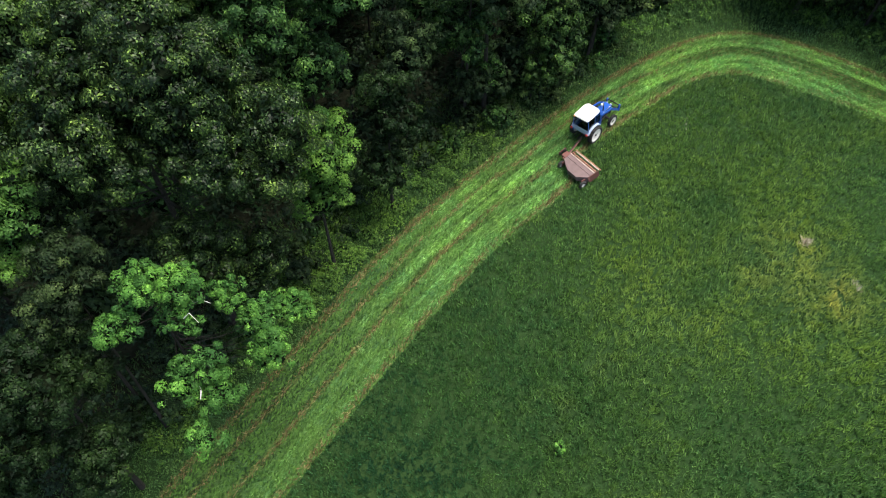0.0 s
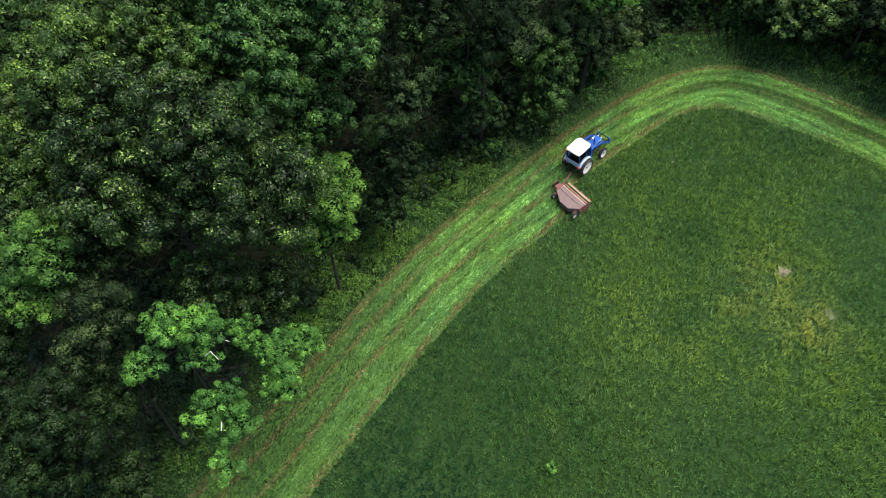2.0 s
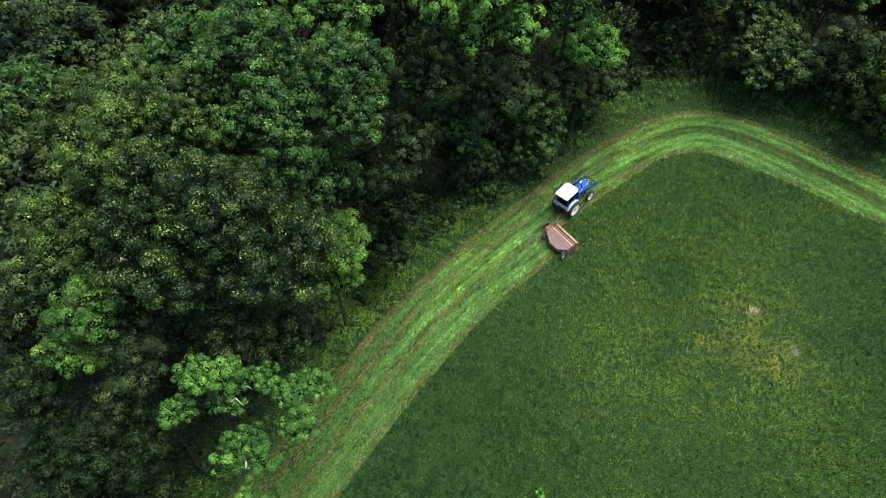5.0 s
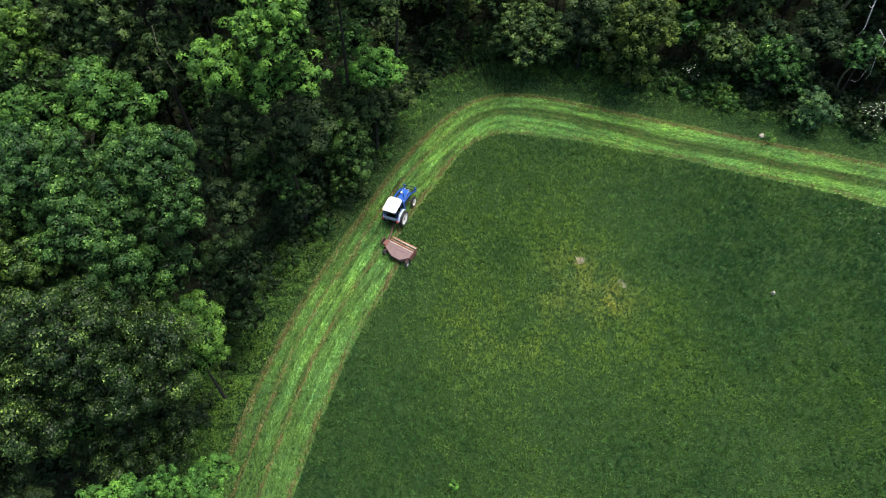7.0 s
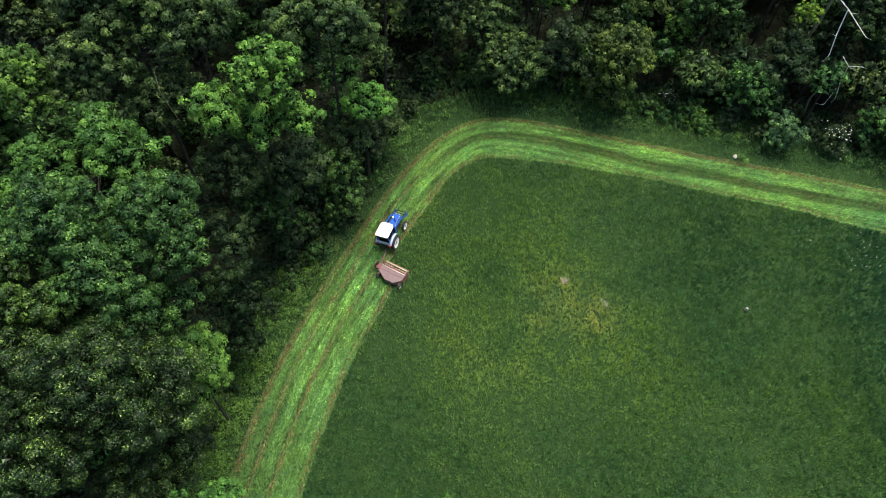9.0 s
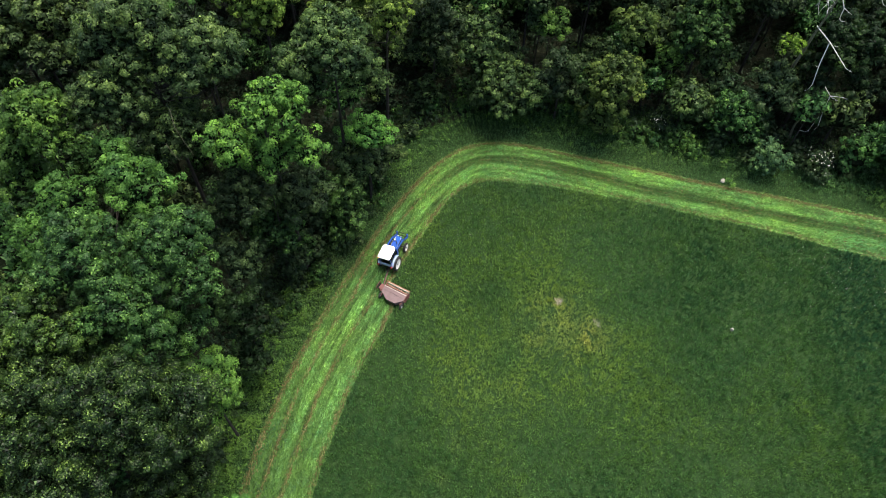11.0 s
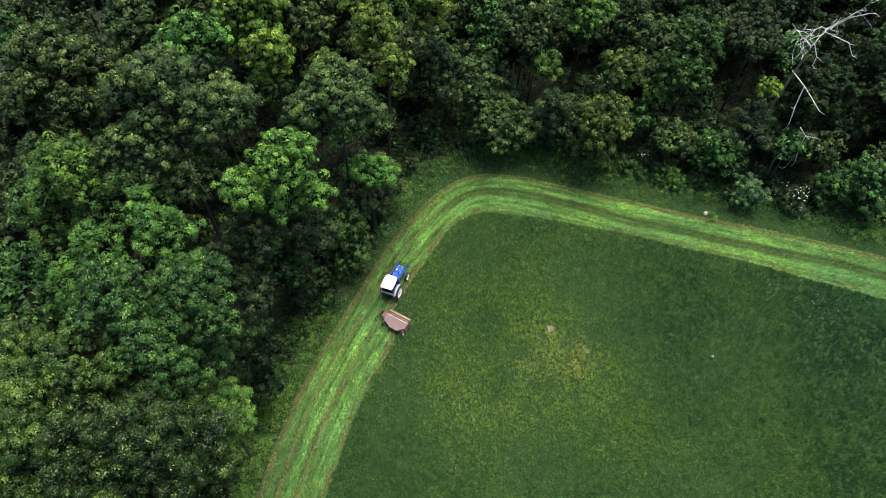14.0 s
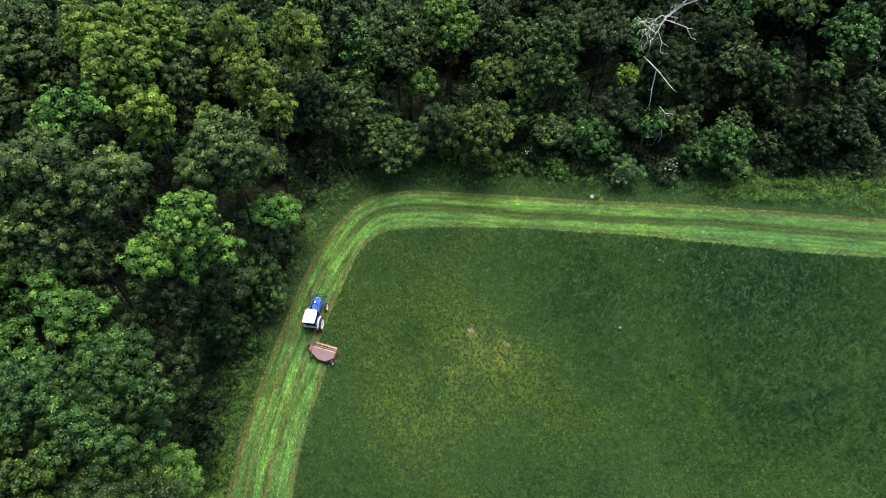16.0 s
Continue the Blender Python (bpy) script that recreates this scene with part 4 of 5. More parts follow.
# bushes of the wood's edge
shrubs = 0
tries = rng.uniform((-20, 10), (72, 62), (5000, 2))
dd, _s = strip_coords(tries[:, 0].copy(), tries[:, 1].copy())
low_taken = []
for (x, y), d in zip(tries, dd):
    if not (-clearance(x)[1] - 3.5 < d < -clearance(x)[1]) or not seen_area(np.array([x]), np.array([y]))[0]:
        continue
    rad = rng.uniform(0.7, 1.5)
    if any(math.hypot(x - u, y - v) < 0.85 * (rad + w) for u, v, w in low_taken):
        continue
    low_taken.append((x, y, rad))
    kind = ["dark", "dark", "olive", "maple", "dark"][rng.integers(0, 5)] if x > 3 else ["dark", "dark", "maple"][rng.integers(0, 3)]
    if 12 < x < 46 and kind == "dark":
        kind = "maple"
    make_tree(700 + shrubs, x, y, [(x, y, float(gz(x, y)) + rad * rng.uniform(0.35, 0.9), rad)], kind, "low leafy bush in the weeds of the wood's edge", leaf=0.19, clump=0.36, cover=0.75, low=-0.3, most=0.7, group="edge bushes", category="bush", name="bush")
    shrubs += 1


def make_undergrowth():
    """Brambles and saplings that cover the wood's floor."""
    rng = np.random.default_rng(61)
    n = 26000
    x, y = rng.uniform(-50, 108, n), rng.uniform(-4, 112, n)
    d, _ = strip_coords(x, y)
    r = np.hypot(x, y)
    ok = (d < -4.5) & (d > -62) & seen_area(x, y) & (r < 112)
    x, y = x[ok], y[ok]
    per = 13
    lump = 0.5 + 0.5 * np.sin(x * 0.9 + 2 * np.sin(y * 0.6)) * np.sin(y * 1.1 + 1.5 * np.sin(x * 0.7))
    q = np.repeat(np.stack([x, y, gz(x, y) + 0.3 + 2.2 * lump * rng.random(len(x))], 1), per, 0)
    e = unit(rng.normal(size=q.shape) + np.array([0, 0, 0.3]))
    q = q + e * rng.uniform(0.1, 1.0, len(q))[:, None]
    v = leaf_tris(rng, q, unit(0.5 * e + np.array([0, 0, 0.8]) + 0.4 * rng.normal(size=q.shape)), 0.34, e)
    tagged(part("undergrowth", mesh_from("undergrowth", v, 3, LEAF["dark"])), "dark brambles and saplings on the wood's floor", "undergrowth", kind="stuff")


make_undergrowth()
make_tree(195, -31.0, 25.4, [(-30.5, 24.8, 4.4, 2.6), (-32.6, 27.0, 4.2, 2.5), (-29.4, 23.0, 3.0, 1.9)], "deep", WOOD_LABEL["deep"], leaf=0.19, clump=0.5, low=-0.5)

# ---- tractor ----


def arc(cy, cz, r, a0, a1, n):
    return [(cy + r * math.cos(radians(a0 + (a1 - a0) * i / n)), cz + r * math.sin(radians(a0 + (a1 - a0) * i / n))) for i in range(n + 1)]


def make_wheel(parent, x, y, radius, width, rim_r, lugs, side):
    """A tractor wheel: lugged tyre, dished cream rim, hub."""
    h = width / 2
    tyre = lathe([(-h * 0.8, rim_r), (-h, (rim_r + radius) / 2), (-h * 0.9, radius - 0.07), (-h * 0.5, radius - 0.035), (h * 0.5, radius - 0.035), (h * 0.9, radius - 0.07),
                  (h, (rim_r + radius) / 2), (h * 0.8, rim_r)], 36)
    for k in range(lugs):
        for sd in (-1, 1):
            a = 2 * math.pi * (k + (0.5 if sd > 0 else 0)) / lugs
            c = bmesh.ops.create_cube(tyre, size=1)["verts"]
            m = Matrix.Rotation(a, 4, "X") @ Matrix.Translation((sd * h * 0.45, 0, radius - 0.03)) @ Matrix.Rotation(sd * 0.6, 4, "Z") @ Matrix.Diagonal((h * 0.95, 0.045, 0.07, 1))
            bmesh.ops.transform(tyre, matrix=m, verts=c)
    t = part("wheel", tyre, RUBBER, parent, "black lugged tyre on a cream steel rim")
    t.location = (x, y, radius)
    s = side
    rim = lathe([(-h * 0.75, rim_r - 0.03), (-h * 0.75, rim_r + 0.015), (h * 0.75, rim_r + 0.015), (h * 0.75, rim_r - 0.03), (s * h * 0.62, rim_r - 0.05), (s * h * 0.45, rim_r * 0.5), (s * h * 0.42, 0.02), (s * h * 0.2, 0.02), (s * h * 0.2, rim_r - 0.06)], 32)
    part("rim", rim, CREAM, t, "cream painted steel rim")
    hub = lathe([(s * h * 0.40, 0.01), (s * h * 0.40, 0.10), (s * h * 0.62, 0.08), (s * h * 0.66, 0.01)], 16)
    for k in range(8):
        a = 2 * math.pi * k / 8
        lathe([(s * h * 0.42, 0.003), (s * h * 0.42, 0.018), (s * h * 0.54, 0.018), (s * h * 0.54, 0.003)], 6, hub)
        bmesh.ops.translate(hub, vec=(0, rim_r * 0.38 * math.cos(a), rim_r * 0.38 * math.sin(a)), verts=hub.verts[-24:])
    part("hub", hub, IRON, t)
    return t


PALEBLUE = paint("fender_pale_blue", (0.46, 0.56, 0.70), 0.35, 0, 0.2)


def make_tractor():
    t = new("tractor")
    t.matrix_world = on_ground(10.73, 38.26, 45.5)
    for s in (-1, 1):
        make_wheel(t, s * 0.86, 0.0, 0.72, 0.36, 0.54, 18, s)
        make_wheel(t, s * 0.84, 2.16, 0.48, 0.26, 0.35, 16, s)
    part("rear_axle", tube([(-0.62, 0, 0.72), (-0.2, 0, 0.74), (0.2, 0, 0.74), (0.62, 0, 0.72)], [0.11, 0.17, 0.17, 0.11], 12), IRON, t)
    part("front_axle", tube([(-0.64, 2.16, 0.48), (-0.15, 2.16, 0.52), (0.15, 2.16, 0.52), (0.64, 2.16, 0.48)], [0.07, 0.09, 0.09, 0.07], 10), IRON, t)
    part("transmission", box((-0.24, -0.35, 0.48), (0.24, 1.2, 0.95), 0.05), IRON, t)
    part("engine_block", box((-0.20, 1.1, 0.52), (0.20, 2.5, 1.0), 0.03), IRON, t)
    hood = prism([(0.80, 0.98), (2.68, 0.92), (2.74, 1.05), (2.70, 1.36), (2.58, 1.44), (0.80, 1.58)], -0.31, 0.31, 0.05)
    hood = part("bonnet", hood, BLUE, t, "glossy blue bonnet")
    part("grille", box((-0.24, 2.71, 0.98), (0.24, 2.76, 1.30), 0.01), IRON, hood)
    for s in (-1, 1):
        part("headlight", box((s * 0.17 - 0.06, 2.72, 1.31), (s * 0.17 + 0.06, 2.775, 1.39), 0.012), WHITE, hood)
        part("side_vent", box((s * 0.312 - 0.006, 1.5, 1.08), (s * 0.312 + 0.006, 2.4, 1.28), 0.004), IRON, hood)
    part("bonnet_stripe", box((-0.315, 1.0, 1.385), (0.315, 2.5, 1.405), 0.004), WHITE, hood)
    part("air_cleaner_cap", tube([(-0.13, 2.05, 1.42), (-0.13, 2.05, 1.62), (-0.13, 2.05, 1.63), (-0.13, 2.05, 1.72)], [0.035, 0.035, 0.10, 0.09], 12), CREAM, t, "pale round air intake cap")
    part("exhaust_pipe", tube([(0.20, 1.75, 1.40), (0.20, 1.75, 1.65), (0.20, 1.75, 2.05), (0.20, 1.72, 2.22)], [0.055, 0.055, 0.03, 0.03], 10), IRON, t)
    part("front_weight_bracket", box((-0.22, 2.62, 0.45), (0.22, 2.85, 0.80), 0.02), IRON, t)
    # cab
    cab = part("cab_floor", box((-0.66, -0.55, 0.88), (0.66, 0.86, 1.02), 0.03), IRON, t)
    for s in (-1, 1):
        part("lower_panel", prism([(0.35, 1.0), (0.86, 1.0), (0.86, 1.45), (0.62, 1.45)], s * 0.66 - 0.02, s * 0.66 + 0.02, 0.01), BLUE, t)
        for y, top in ((-0.62, -0.66), (0.14, 0.12), (0.86, 0.72)):
            part("cab_post", tube([(s * 0.68, y, 1.0), (s * 0.69, (y + top) / 2, 1.7), (s * 0.66, top, 2.37)], 0.032, 8), BLUE, t)
        part("side_window", prism([(0.17, 1.12), (0.82, 1.12), (0.69, 2.33), (0.15, 2.33)], s * 0.675 - 0.006, s * 0.675 + 0.006, 0), GLASS, t)
        part("side_window", prism([(-0.58, 1.42), (0.11, 1.42), (0.09, 2.33), (-0.61, 2.33)], s * 0.675 - 0.006, s * 0.675 + 0.006, 0), GLASS, t)
        part("door_handle", box((s * 0.70 - 0.015, 0.20, 1.30), (s * 0.70 + 0.015, 0.34, 1.34), 0.006), IRON, t)
    part("windscreen", slab([(-0.62, 0.80), (0.62, 0.80), (0.62, 0.812), (-0.62, 0.812)], 1.5, 2.34, 0), GLASS, t)
    part("rear_window", slab([(-0.62, -0.655), (0.62, -0.655), (0.62, -0.643), (-0.62, -0.643)], 1.45, 2.33, 0), GLASS, t)
    # pale colour paints the sky reflected in the rear window
    part("rear_reflection_panel", box((-0.66, -0.68, 1.0), (0.66, -0.63, 1.44), 0.012), PALEBLUE, t, "rear cab panel painted pale blue as the window's sky reflection")
    part("dashboard", box((-0.32, 0.50, 1.0), (0.32, 0.78, 1.50), 0.04), IRON, t)
    part("steering_wheel", tube([(0.18 * math.cos(a), 0.36 + 0.15 * math.sin(a), 1.56 + 0.10 * math.sin(a)) for a in np.linspace(0, 2 * math.pi, 17)], 0.016, 6), RUBBER, t)
    part("seat", prism([(-0.35, 1.02), (0.10, 1.02), (0.12, 1.22), (-0.24, 1.20), (-0.34, 1.68), (-0.44, 1.66)], -0.24, 0.24, 0.04), RUBBER, t)
    roof = slab([(-0.60, -0.76), (0.60, -0.76), (0.66, -0.58), (0.66, 0.60), (0.50, 0.84), (-0.50, 0.84), (-0.66, 0.60), (-0.66, -0.58)], 2.36, 2.50, 0.045)
    roof = part("cab_roof", roof, WHITE, t, "white domed cab roof")
    part("roof_hatch", slab([(-0.42, -0.42), (0.42, -0.42), (0.42, 0.46), (-0.42, 0.46)], 2.49, 2.525, 0.015), WHITE, roof)
    for s in (-1, 1):
        part("work_lamp", box((s * 0.55 - 0.07, -0.83, 2.38), (s * 0.55 + 0.07, -0.77, 2.47), 0.015), AMBER if s < 0 else IRON, t)
        f = prism([*arc(0, 0.72, 0.86, 150, 30, 12), *arc(0, 0.72, 0.81, 30, 150, 12)], s * 0.56, s * 0.84, 0.012)
        part("fender", f, PALEBLUE, t, "pale blue rear mudguard")
        part("fender_skirt", prism([*arc(0, 0.72, 0.83, 165, 25, 10), (0.55, 1.0), (-0.6, 0.95)], s * 0.60 - 0.015, s * 0.60 + 0.015, 0), BLUE, t)
        part("tail_lamp", box((s * 0.70 - 0.08, -0.90, 1.12), (s * 0.70 + 0.08, -0.80, 1.26), 0.015), RED, t, "red tail lamp")
        part("step", box((s * 0.62 - 0.14, 0.62, 0.50), (s * 0.62 + 0.14, 0.86, 0.53), 0.008), IRON, t)
        part("lower_link", tube([(s * 0.20, -0.25, 0.62), (s * 0.36, -0.95, 0.55)], 0.03, 8), IRON, t)
        part("lift_rod", tube([(s * 0.26, -0.38, 1.0), (s * 0.30, -0.62, 0.58)], 0.02, 6), IRON, t)
    part("drawbar", box((-0.05, -0.98, 0.42), (0.05, -0.1, 0.48), 0.01), IRON, t)
    part("top_link", tube([(0, -0.32, 0.98), (0, -0.60, 0.96)], 0.025, 8), IRON, t)
    # loader
    ld = part("loader_crossbar", tube([(-0.52, 2.52, 1.24), (0.52, 2.52, 1.24)], 0.055, 10), BLUE, t)
    for s in (-1, 1):
        part("loader_post", prism([(0.92, 0.75), (1.16, 0.75), (1.12, 1.78), (0.94, 1.78)], s * 0.50 - 0.05, s * 0.50 + 0.05, 0.012), BLUE, t)
        part("loader_arm", prism([(0.90, 1.66), (0.98, 1.82), (2.30, 1.52), (2.62, 1.30), (3.26, 0.74), (3.20, 0.60), (2.50, 1.14), (2.22, 1.34)], s * 0.56 - 0.045, s * 0.56 + 0.045, 0.012), BLUE, t, "bent blue loader arm")
        ram = part("lift_ram", tube([(s * 0.50, 1.08, 0.98), (s * 0.52, 1.75, 1.16), (s * 0.53, 1.76, 1.16), (s * 0.55, 2.32, 1.30)], [0.042, 0.042, 0.022, 0.022], 8), IRON, t)
        part("tilt_ram", tube([(s * 0.56, 2.45, 1.38), (s * 0.56, 2.9, 1.20), (s * 0.56, 2.91, 1.20), (s * 0.56, 3.30, 1.02)], [0.038, 0.038, 0.02, 0.02], 8), IRON, t)
        part("coupler_plate", prism([(3.20, 0.55), (3.34, 0.52), (3.42, 1.08), (3.26, 1.08)], s * 0.56 - 0.06, s * 0.56 + 0.06, 0.01), BLUE, t)
    part("coupler_bar", tube([(-0.62, 3.34, 1.02), (0.62, 3.34, 1.02)], 0.045, 8), IRON, t)
    part("coupler_bar", tube([(-0.62, 3.30, 0.60), (0.62, 3.30, 0.60)], 0.045, 8), IRON, t)
    tagged(t, "blue farm tractor with white cab roof and bare front loader", "tractor")


def make_mower():
    m = new("mower_conditioner")
    m.matrix_world = on_ground(9.86, 34.62, 36.3) @ Matrix.Diagonal((0.96, 0.93, 0.86, 1))
    top = lambda x, y: 0.98 + 0.10 * (y - 0.35) - 0.05 * max(0.0, -y - 0.4)
    outline = [(-1.30, 0.35), (1.32, 0.35), (1.32, -0.22), (0.72, -0.86), (-0.30, -0.90), (-1.26, -0.36)]
    hood = part("hood", slab(outline, lambda x, y: top(x, y) - 0.05, top, 0.012), FADED, m, "faded pinkish red sheet hood")
    for x0, x1 in ((-0.32, -0.295), (0.295, 0.32)):
        part("hood_rib", slab([(x0, 0.30), (x1, 0.30), (x1, -0.80), (x0, -0.80)], lambda x, y: top(x, y) - 0.01, lambda x, y: top(x, y) + 0.025, 0.006), FADED, hood)
    part("hood_fold", tube([(-1.26, -0.02, 0.965), (1.30, -0.02, 0.965)], 0.022, 6), FADED, hood)
    part("front_lip", box((-1.32, 0.35, 0.93), (1.34, 0.41, 1.02), 0.012), BARE, m, "worn pale steel front lip")
    for s, x in ((-1, -1.30), (1, 1.34)):
        part("side_sheet", prism([(0.72, 0.15), (0.90, 0.35), (0.80, 0.92), (0.35, 1.0), (-0.24, 0.92), (-0.24, 0.45), (0.0, 0.12)], x - 0.02, x + 0.02, 0.006), RUSTRED, m)
        part("rear_shield", slab([(x, -0.22), (x * 0.98, -0.26), (0.20 + 0.50 * s, -0.86), (0.20 + 0.52 * s, -0.82)], 0.40, 0.90, 0), FADED, m)
    part("back_sheet", box((-0.28, -0.88, 0.45), (0.70, -0.84, 0.86), 0.01), FADED, m)
    # reel
    ax = Vector((0, 0.62, 0.72))
    part("header_pan", prism([(0.05, 0.30), (0.95, 0.14), (0.95, 0.17), (0.30, 0.36), (0.30, 0.90), (0.26, 0.90)], -1.28, 1.30, 0.004), IRON, m)
    part("reel_shaft", tube([(-1.26, *ax.yz), (1.30, *ax.yz)], 0.05, 10), RUSTRED, m)
    for k in range(5):
        a = radians(38 + 72 * k)
        y, z = ax.y + 0.06 + 0.27 * math.cos(a), ax.z + 0.27 * math.sin(a)
        # lower bars coloured dark to paint the shaded gaps under the upper two
        bar = part("reel_bar", box((-1.24, y - 0.028, z - 0.02), (1.28, y + 0.028, z + 0.02), 0.008), (BARE, ORANGE)[k] if k < 2 else IRON, m)
        tines = bmesh.new()
        for i in range(21):
            x = -1.15 + i * 0.117
            tube([(x, y, z), (x + 0.01, y - 0.05, z - 0.10), (x + 0.01, y - 0.02, z - 0.19)], 0.006, 4, tines)
        part("tines", tines, IRON, bar)
        for x in (-1.22, 0.02, 1.26):
            part("reel_spoke", tube([(x, ax.y, ax.z), (x, y, z)], 0.018, 6), RUSTRED, m)
    part("top_rail", box((-1.36, 0.96, 0.86), (1.40, 1.02, 0.93), 0.01), ORANGE, m, "weathered orange front rail")
    part("cutter_bar", box((-1.34, 0.86, 0.10), (1.38, 0.98, 0.15), 0.006), IRON, m)
    guards = bmesh.new()
    for i in range(34):
        x = -1.30 + i * 0.08
        tube([(x, 0.96, 0.12), (x, 1.08, 0.11)], [0.02, 0.006], 5, guards)
    part("knife_guards", guards, BARE, m)
    for z in (0.42, 0.62):
        part("crimping_roller", tube([(-1.22, 0.12, z), (1.26, 0.12, z)], 0.095, 12), RUBBER, m)
    # drive end
    part("drive_box", box((-1.80, -0.14, 0.40), (-1.36, 0.46, 0.80), 0.05), RUSTRED, m, "rusty red drive housing")
    for y, r in ((0.34, 0.20), (-0.02, 0.13)):
        pl = lathe([(-0.04, 0.02), (-0.04, r), (-0.015, r - 0.03), (0.015, r - 0.03), (0.04, r), (0.04, 0.02)], 20)
        p = part("pulley", pl, IRON, m)
        p.location = (-1.96, y, 0.66)
    part("belt_guard", prism([(-0.20, 0.50), (0.55, 0.42), (0.62, 0.80), (0.50, 0.95), (-0.12, 0.86)], -2.06, -2.02, 0.01), RUSTRED, m)
    part("tongue", tube([(-1.50, 0.10, 0.62), (-1.66, 0.75, 0.60), (-2.20, 2.32, 0.50)], [0.075, 0.07, 0.06], 8), RUSTRED, m, "rusty red drawbar tongue")
    part("drive_shaft", tube([(-1.62, 0.50, 0.76), (-2.24, 2.55, 0.70)], 0.035, 8), IRON, m)
    part("jack_stand", tube([(-1.98, 1.45, 0.95), (-1.98, 1.45, 0.32)], 0.03, 8), IRON, m)
    part("frame_beam", box((-1.5, -0.30, 0.66), (1.45, -0.18, 0.80), 0.015), RUSTRED, m)
    part("lift_cylinder", tube([(1.40, -0.20, 0.78), (1.42, -0.62, 0.46)], 0.035, 8), IRON, m)
    for x, y in ((-1.30, -0.60), (1.30, -0.74)):
        s = 1 if x > 0 else -1
        part("wheel_arm", box((x - s * 0.14 - 0.03, y - 0.05, 0.26), (x - s * 0.14 + 0.03, -0.2, 0.74), 0.01), RUSTRED, m)
        tw = lathe([(-0.08, 0.18), (-0.10, 0.27), (-0.06, 0.345), (0.06, 0.345), (0.10, 0.27), (0.08, 0.18)], 24)
        w = part("wheel", tw, RUBBER, m)
        w.location = (x, y, 0.345)
        part("rim", lathe([(-0.07, 0.17), (-0.07, 0.19), (0.07, 0.19), (0.07, 0.17), (s * 0.03, 0.06), (s * 0.06, 0.05), (s * 0.06, 0.01), (-s * 0.02, 0.01)], 20), CREAM, w)
    tagged(m, "faded red pull-behind hay mower with orange reel cutting the field's edge", "hay mower")


make_tractor()
make_mower()

# ---- dead wood, flowers and stones ----


def make_snag(seed, x, y, base, height, lean, spread, branches, label, forks=2, hanging=()):
    """A bare bleached tree: a crooked stem and forking, tapering limbs."""
    rng = np.random.default_rng(seed)
    root = new("dead_tree")
    root.matrix_world = pose(x, y, float(gz(x, y)))
    stem = [(lean[0] * (k / 8) ** 1.5 + rng.normal(0, 0.12), lean[1] * (k / 8) ** 1.5 + rng.normal(0, 0.12), height * k / 8 - 0.2) for k in range(9)]
    part("trunk", tube(stem, [base * (1 - 0.095 * k) for k in range(9)], 8), MOSSY, root, "weathered mossy grey stem")

    def limb(bm, p, d, length, w, depth):
        pts, rad = [Vector(p)], [w]
        steps = 5
        for k in range(steps):
            d = (d + Vector(rng.normal(0, 0.28, 3))).normalized()
            pts.append(pts[-1] + d * length / steps)
            rad.append(max(0.012, w * (1 - 0.85 * (k + 1) / steps)))
        tube(pts, rad, 5, bm)
        if depth > 0:
            for k in (1, 2, 3, 4):
                if rng.random() < 0.6:
                    e = (d + Vector(rng.normal(0, 0.75, 3))).normalized()
                    limb(bm, pts[k], e, length * rng.uniform(0.35, 0.65), rad[k] * 0.65, depth - 1)

    for i in range(branches):
        k = int(rng.integers(6, 9))
        a = 2 * math.pi * i / branches + rng.normal(0, 0.3)
        bm = bmesh.new()
        limb(bm, stem[k], Vector((math.cos(a), math.sin(a), rng.uniform(0.0, 0.7))).normalized(), spread * rng.uniform(0.6, 1.1), base * 0.17, forks)
        part("branch", bm, DEADWOOD, root)
    for path in hanging:
        pts = [Vector(p) - Vector((x, y, float(gz(x, y)))) for p in path]
        bm = tube(pts, [base * (0.22 - 0.045 * k) for k in range(len(pts))], 6)
        for k in range(1, len(pts)):
            limb(bm, pts[k], (pts[k] - pts[k - 1]).normalized(), 0.9, base * 0.12, 0)
        part("branch", bm, DEADWOOD, root)
    tagged(root, label, "dead tree")


make_snag(1, 53.9, 38.0, 0.24, 17.4, (0.8, -1.1), 3.8, 6, "bleached white dead tree rising out of dark foliage", 2,
          [[(54.2, 37.6, 19.6), (54.6, 35.8, 18.9), (55.0, 33.3, 17.7)], [(54.6, 35.8, 18.9), (54.3, 35.4, 16.8), (54.0, 34.8, 14.8)],
           [(54.6, 36.8, 24.7), (54.5, 36.0, 25.0), (54.8, 34.1, 25.3), (55.0, 33.4, 24.5)], [(54.6, 36.9, 24.4), (54.0, 36.7, 23.6), (54.0, 35.8, 22.7), (53.8, 35.6, 21.9)], [(54.6, 36.9, 24.6), (54.7, 35.2, 27.3), (55.2, 34.0, 28.4)]])
make_snag(2, 53.5, 34.0, 0.14, 8.2, (0.2, -0.7), 1.5, 0, "broken bleached dead limb hanging at the wood's edge", 1,
          [[(53.7, 33.3, 15.8), (54.0, 32.5, 15.2), (53.6, 32.1, 13.7), (53.2, 32.1, 11.3)], [(54.0, 32.5, 15.2), (54.0, 31.3, 16.0)], [(53.6, 32.1, 13.7), (53.9, 31.9, 12.0)]])
make_snag(3, 77.0, 24.2, 0.12, 10.0, (-0.5, -1.1), 2.0, 3, "thin grey dead tree among green trees", 1,
          [[(76.5, 23.1, 19.0), (76.6, 22.6, 18.0), (76.4, 21.8, 16.0), (76.2, 21.7, 14.2)]])


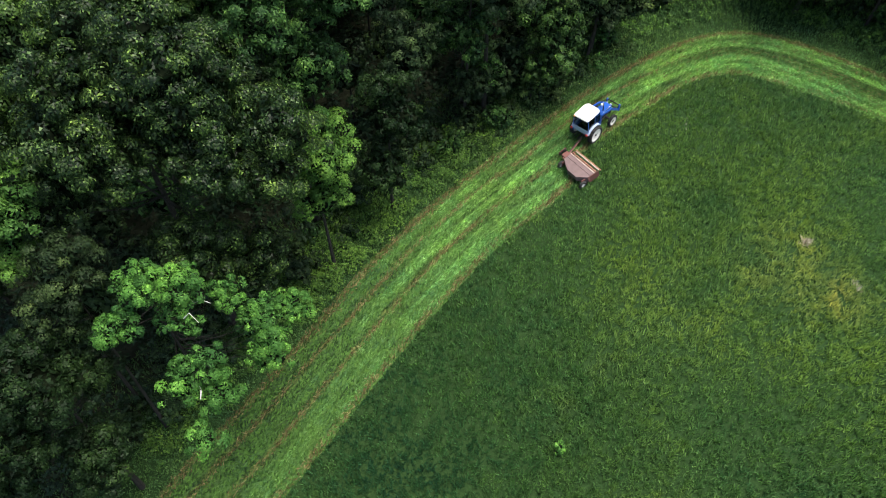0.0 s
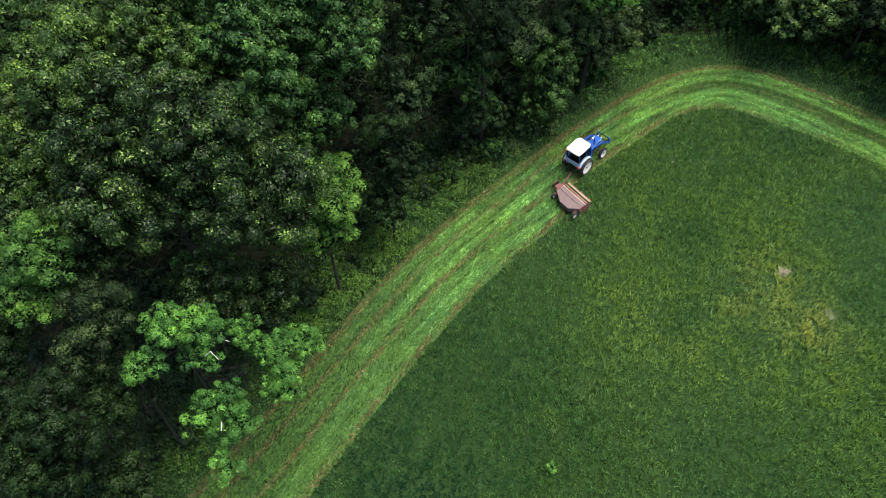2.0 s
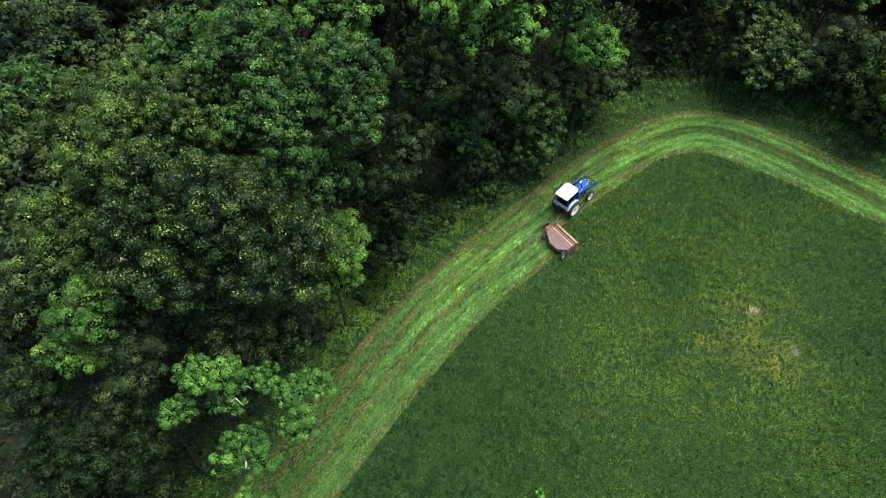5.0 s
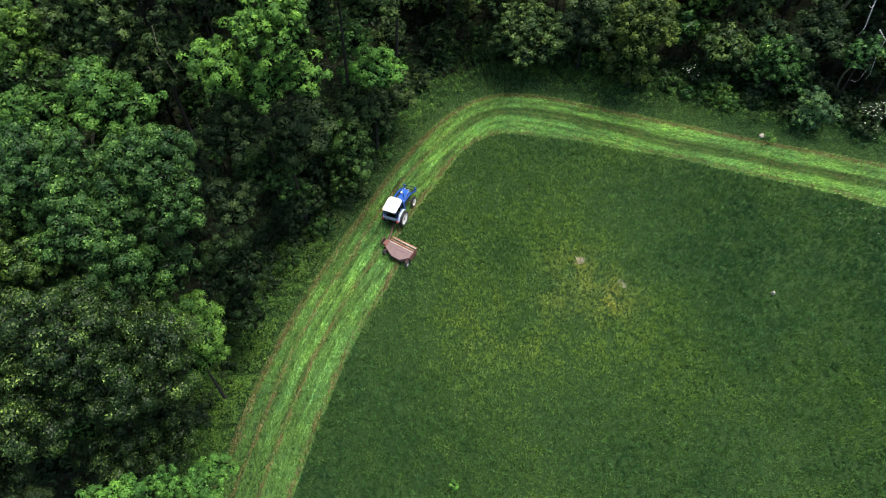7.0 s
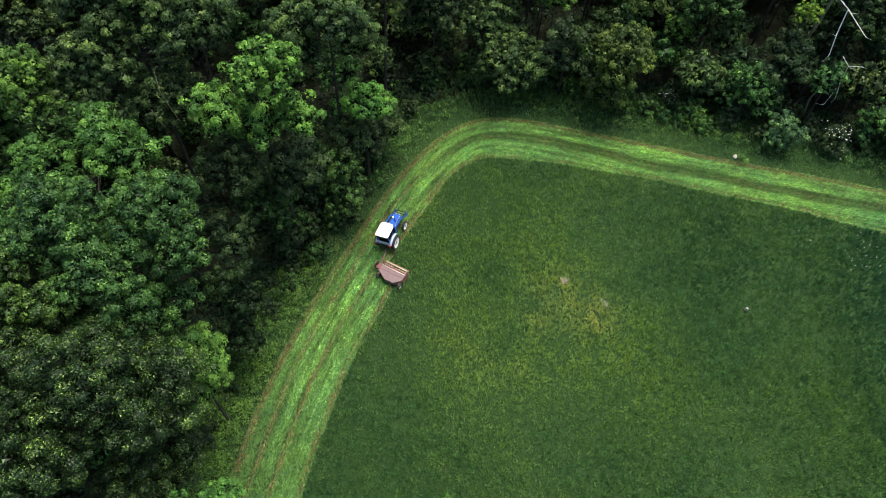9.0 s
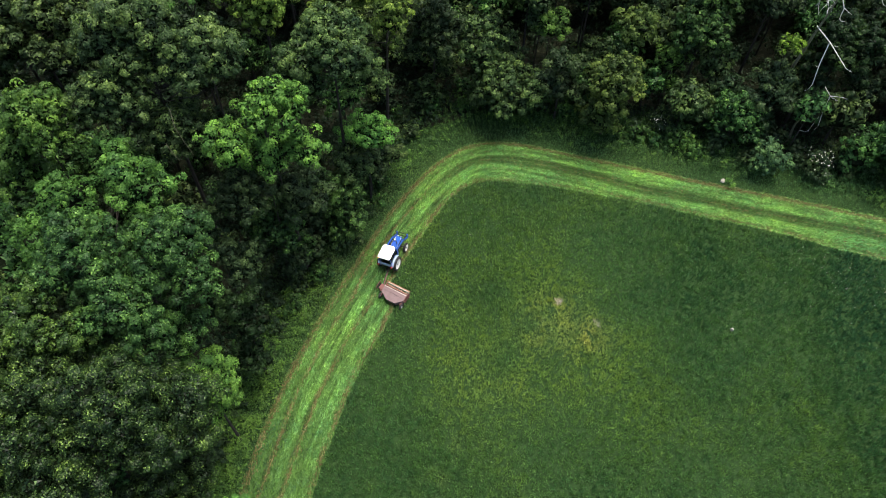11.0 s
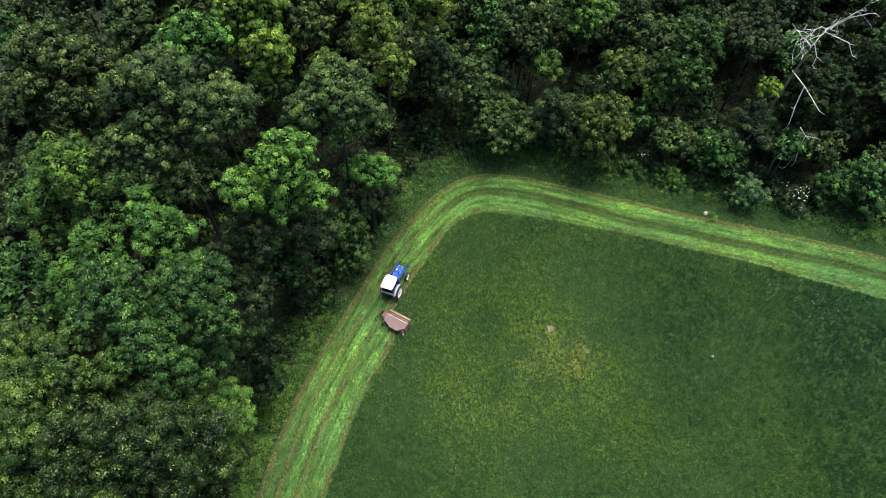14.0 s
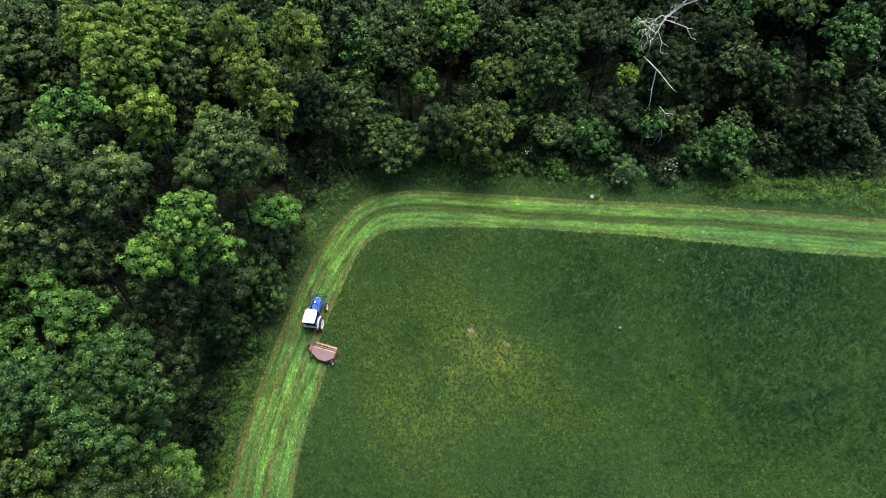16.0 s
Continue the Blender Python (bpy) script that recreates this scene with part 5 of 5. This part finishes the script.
def make_flowers(name, label, seed, cx, cy, spread, n, lift, size):
    """Small white flower heads, five-petalled discs, over weeds or a bush."""
    rng = np.random.default_rng(seed)
    v = []
    for _ in range(n):
        x, y = cx + rng.normal(0, spread), cy + rng.normal(0, spread)
        z = float(gz(x, y)) + lift * rng.uniform(0.75, 1.1)
        for k in range(5):
            a = 2 * math.pi * k / 5 + rng.uniform(-0.2, 0.2)
            r = size * rng.uniform(0.7, 1.2)
            c, s = math.cos(a), math.sin(a)
            v += [(x, y, z), (x + r * (0.6 * c - 0.35 * s), y + r * (0.6 * s + 0.35 * c), z + 0.02), (x + r * c, y + r * s, z - 0.01), (x + r * (0.6 * c + 0.35 * s), y + r * (0.6 * s - 0.35 * c), z + 0.02)]
    tagged(part(name, mesh_from(name, np.array(v), 4, PETAL)), label, "flowers", kind="stuff")


make_flowers("bush_flowers", "white flower heads on a dark bush", 26, 53.1, 29.1, 0.75, 50, 2.9, 0.046)
make_flowers("bush_flowers", "white flower heads at the wood's edge", 27, 42.2, 41.0, 0.45, 18, 2.6, 0.055)
make_flowers("field_flowers", "scattered small white flowers in the hay", 21, 48.5, 18.0, 2.2, 48, 0.50, 0.028)
make_flowers("field_flowers", "scattered small white flowers in the hay", 23, 48.2, 17.7, 1.0, 15, 0.50, 0.040)
make_flowers("field_flowers", "few small white flowers in the hay", 22, 17.6, 37.6, 0.8, 6, 0.48, 0.032)
make_flowers("field_flowers", "few small white flowers in the hay", 25, 46.0, 22.0, 1.4, 20, 0.48, 0.032)


def make_stone(seed, x, y, sx, sy, sz, ahead, label):
    bm = bmesh.new()
    bmesh.ops.create_icosphere(bm, subdivisions=3, radius=1)
    for v in bm.verts:
        v.co *= 1 + 0.28 * noise.noise(v.co * 1.4 + Vector((seed * 7.1, 0, 0)))
        v.co = Vector((v.co.x * sx, v.co.y * sy, v.co.z * sz))
    ob = part("stone", bm, STONE)
    ob.matrix_world = on_ground(x, y, ahead, sz * 0.55)
    tagged(ob, label, "stone")


def make_tuft(seed, x, y, sx, sy, n, tall, label):
    rng = np.random.default_rng(seed)
    v = blades(rng, x + rng.normal(0, sx, n), y + rng.normal(0, sy, n), 0.0, tall, 0.07, 0.95)
    tagged(part("grass_tuft", mesh_from("grass_tuft", v, 3, PALE)), label, "grass")


make_tuft(31, 23.85, 27.3, 0.11, 0.08, 130, 0.50, "pale bleached grass tuft in thin yellowed hay")
make_tuft(32, 25.9, 23.9, 0.05, 0.28, 55, 0.46, "narrow pale streak of dry grass in the hay")
make_stone(2, 36.4, 18.2, 0.16, 0.14, 0.30, 60, "small pale stone showing above the hay")
make_stone(4, 45.2, 32.6, 0.26, 0.20, 0.14, 130, "pale stone at the mown strip's edge")


def make_weeds(seed, x0, x1, u0, u1, n, tall, label, leaves="weed"):
    """Leafy weeds: clumps of small leaves between two distances from the mown strip."""
    rng = np.random.default_rng(seed)
    ks = np.flatnonzero((LINE[:, 0] > x0) & (LINE[:, 0] < x1) & (LINE[:, 1] > 2))
    k = ks[rng.integers(0, len(ks), n)]
    u = -rng.uniform(u0, u1, n)
    x, y = LINE[k, 0] + INWARD[k, 0] * u + rng.normal(0, 0.3, n), LINE[k, 1] + INWARD[k, 1] * u + rng.normal(0, 0.3, n)
    lump = 0.5 + 0.5 * np.sin(x * 1.3 + 2 * np.sin(y * 0.9)) * np.sin(y * 1.7 + 1.5 * np.sin(x * 0.8))
    keep = rng.random(n) < 0.25 + 0.75 * lump
    x, y, lump = x[keep], y[keep], lump[keep]
    per = 12
    c = np.stack([x, y, gz(x, y) + tall * (0.35 + 0.65 * lump)], 1)
    q = np.repeat(c, per, 0)
    e = unit(rng.normal(size=q.shape) + np.array([0, 0, 0.3]))
    q = q + e * rng.uniform(0.05, 0.34, len(q))[:, None]
    v = leaf_quads(rng, q, unit(0.5 * e + np.array([0, 0, 0.8]) + 0.4 * rng.normal(size=q.shape)), 0.14, e)
    tagged(part("tall_weeds", mesh_from("tall_weeds", v, 4, LEAF[leaves], {"tuft": np.repeat(rng.random(len(x)), per)})), label, "weeds", kind="stuff")


make_weeds(41, 55, 84, 1.0, 5.2, 2100, 0.9, "yellow-green flowering weeds along the wood's edge")
make_weeds(42, -9, 5.0, 0.2, 4.4, 2300, 0.8, "yellow-green leafy weeds beside the mown strip")
make_weeds(43, 26, 32, 2.0, 4.0, 160, 0.6, "yellow-green leafy weeds at the strip's corner")
make_weeds(44, -16, -9, 0.8, 3.2, 450, 0.6, "yellow-green leafy weeds beside the mown strip")
make_weeds(45, 44.8, 45.6, 0.0, 0.5, 14, 0.6, "small yellow weed clump beside a pale stone")
make_weeds(46, 10, 48, 1.2, 7.5, 2100, 1.0, "mid green brambles and rough weeds along the wood's edge", "maple")
make_weeds(47, 16, 46, 1.2, 6.0, 760, 1.0, "yellow-green leafy weeds among brambles")
make_weeds(48, 2, 16, 0.5, 3.2, 700, 0.6, "dull green brambles beside the mown strip", "olive")
make_weeds(49, 46, 62, 1.4, 4.2, 520, 0.7, "dull green brambles under the wood's edge", "maple")

make_tree(600, 6.9, 14.0, [(6.9, 14.0, 1.75, 0.26), (6.95, 14.1, 1.5, 0.2), (6.8, 13.85, 1.45, 0.2)], "bright", "single bright green weed plant standing in the hay", leaf=0.12, clump=0.16, cover=0.9, group="weed plants", category="weed", name="weed_plant")

# ---- grass ----
make_hay()
make_clippings()
make_verge()
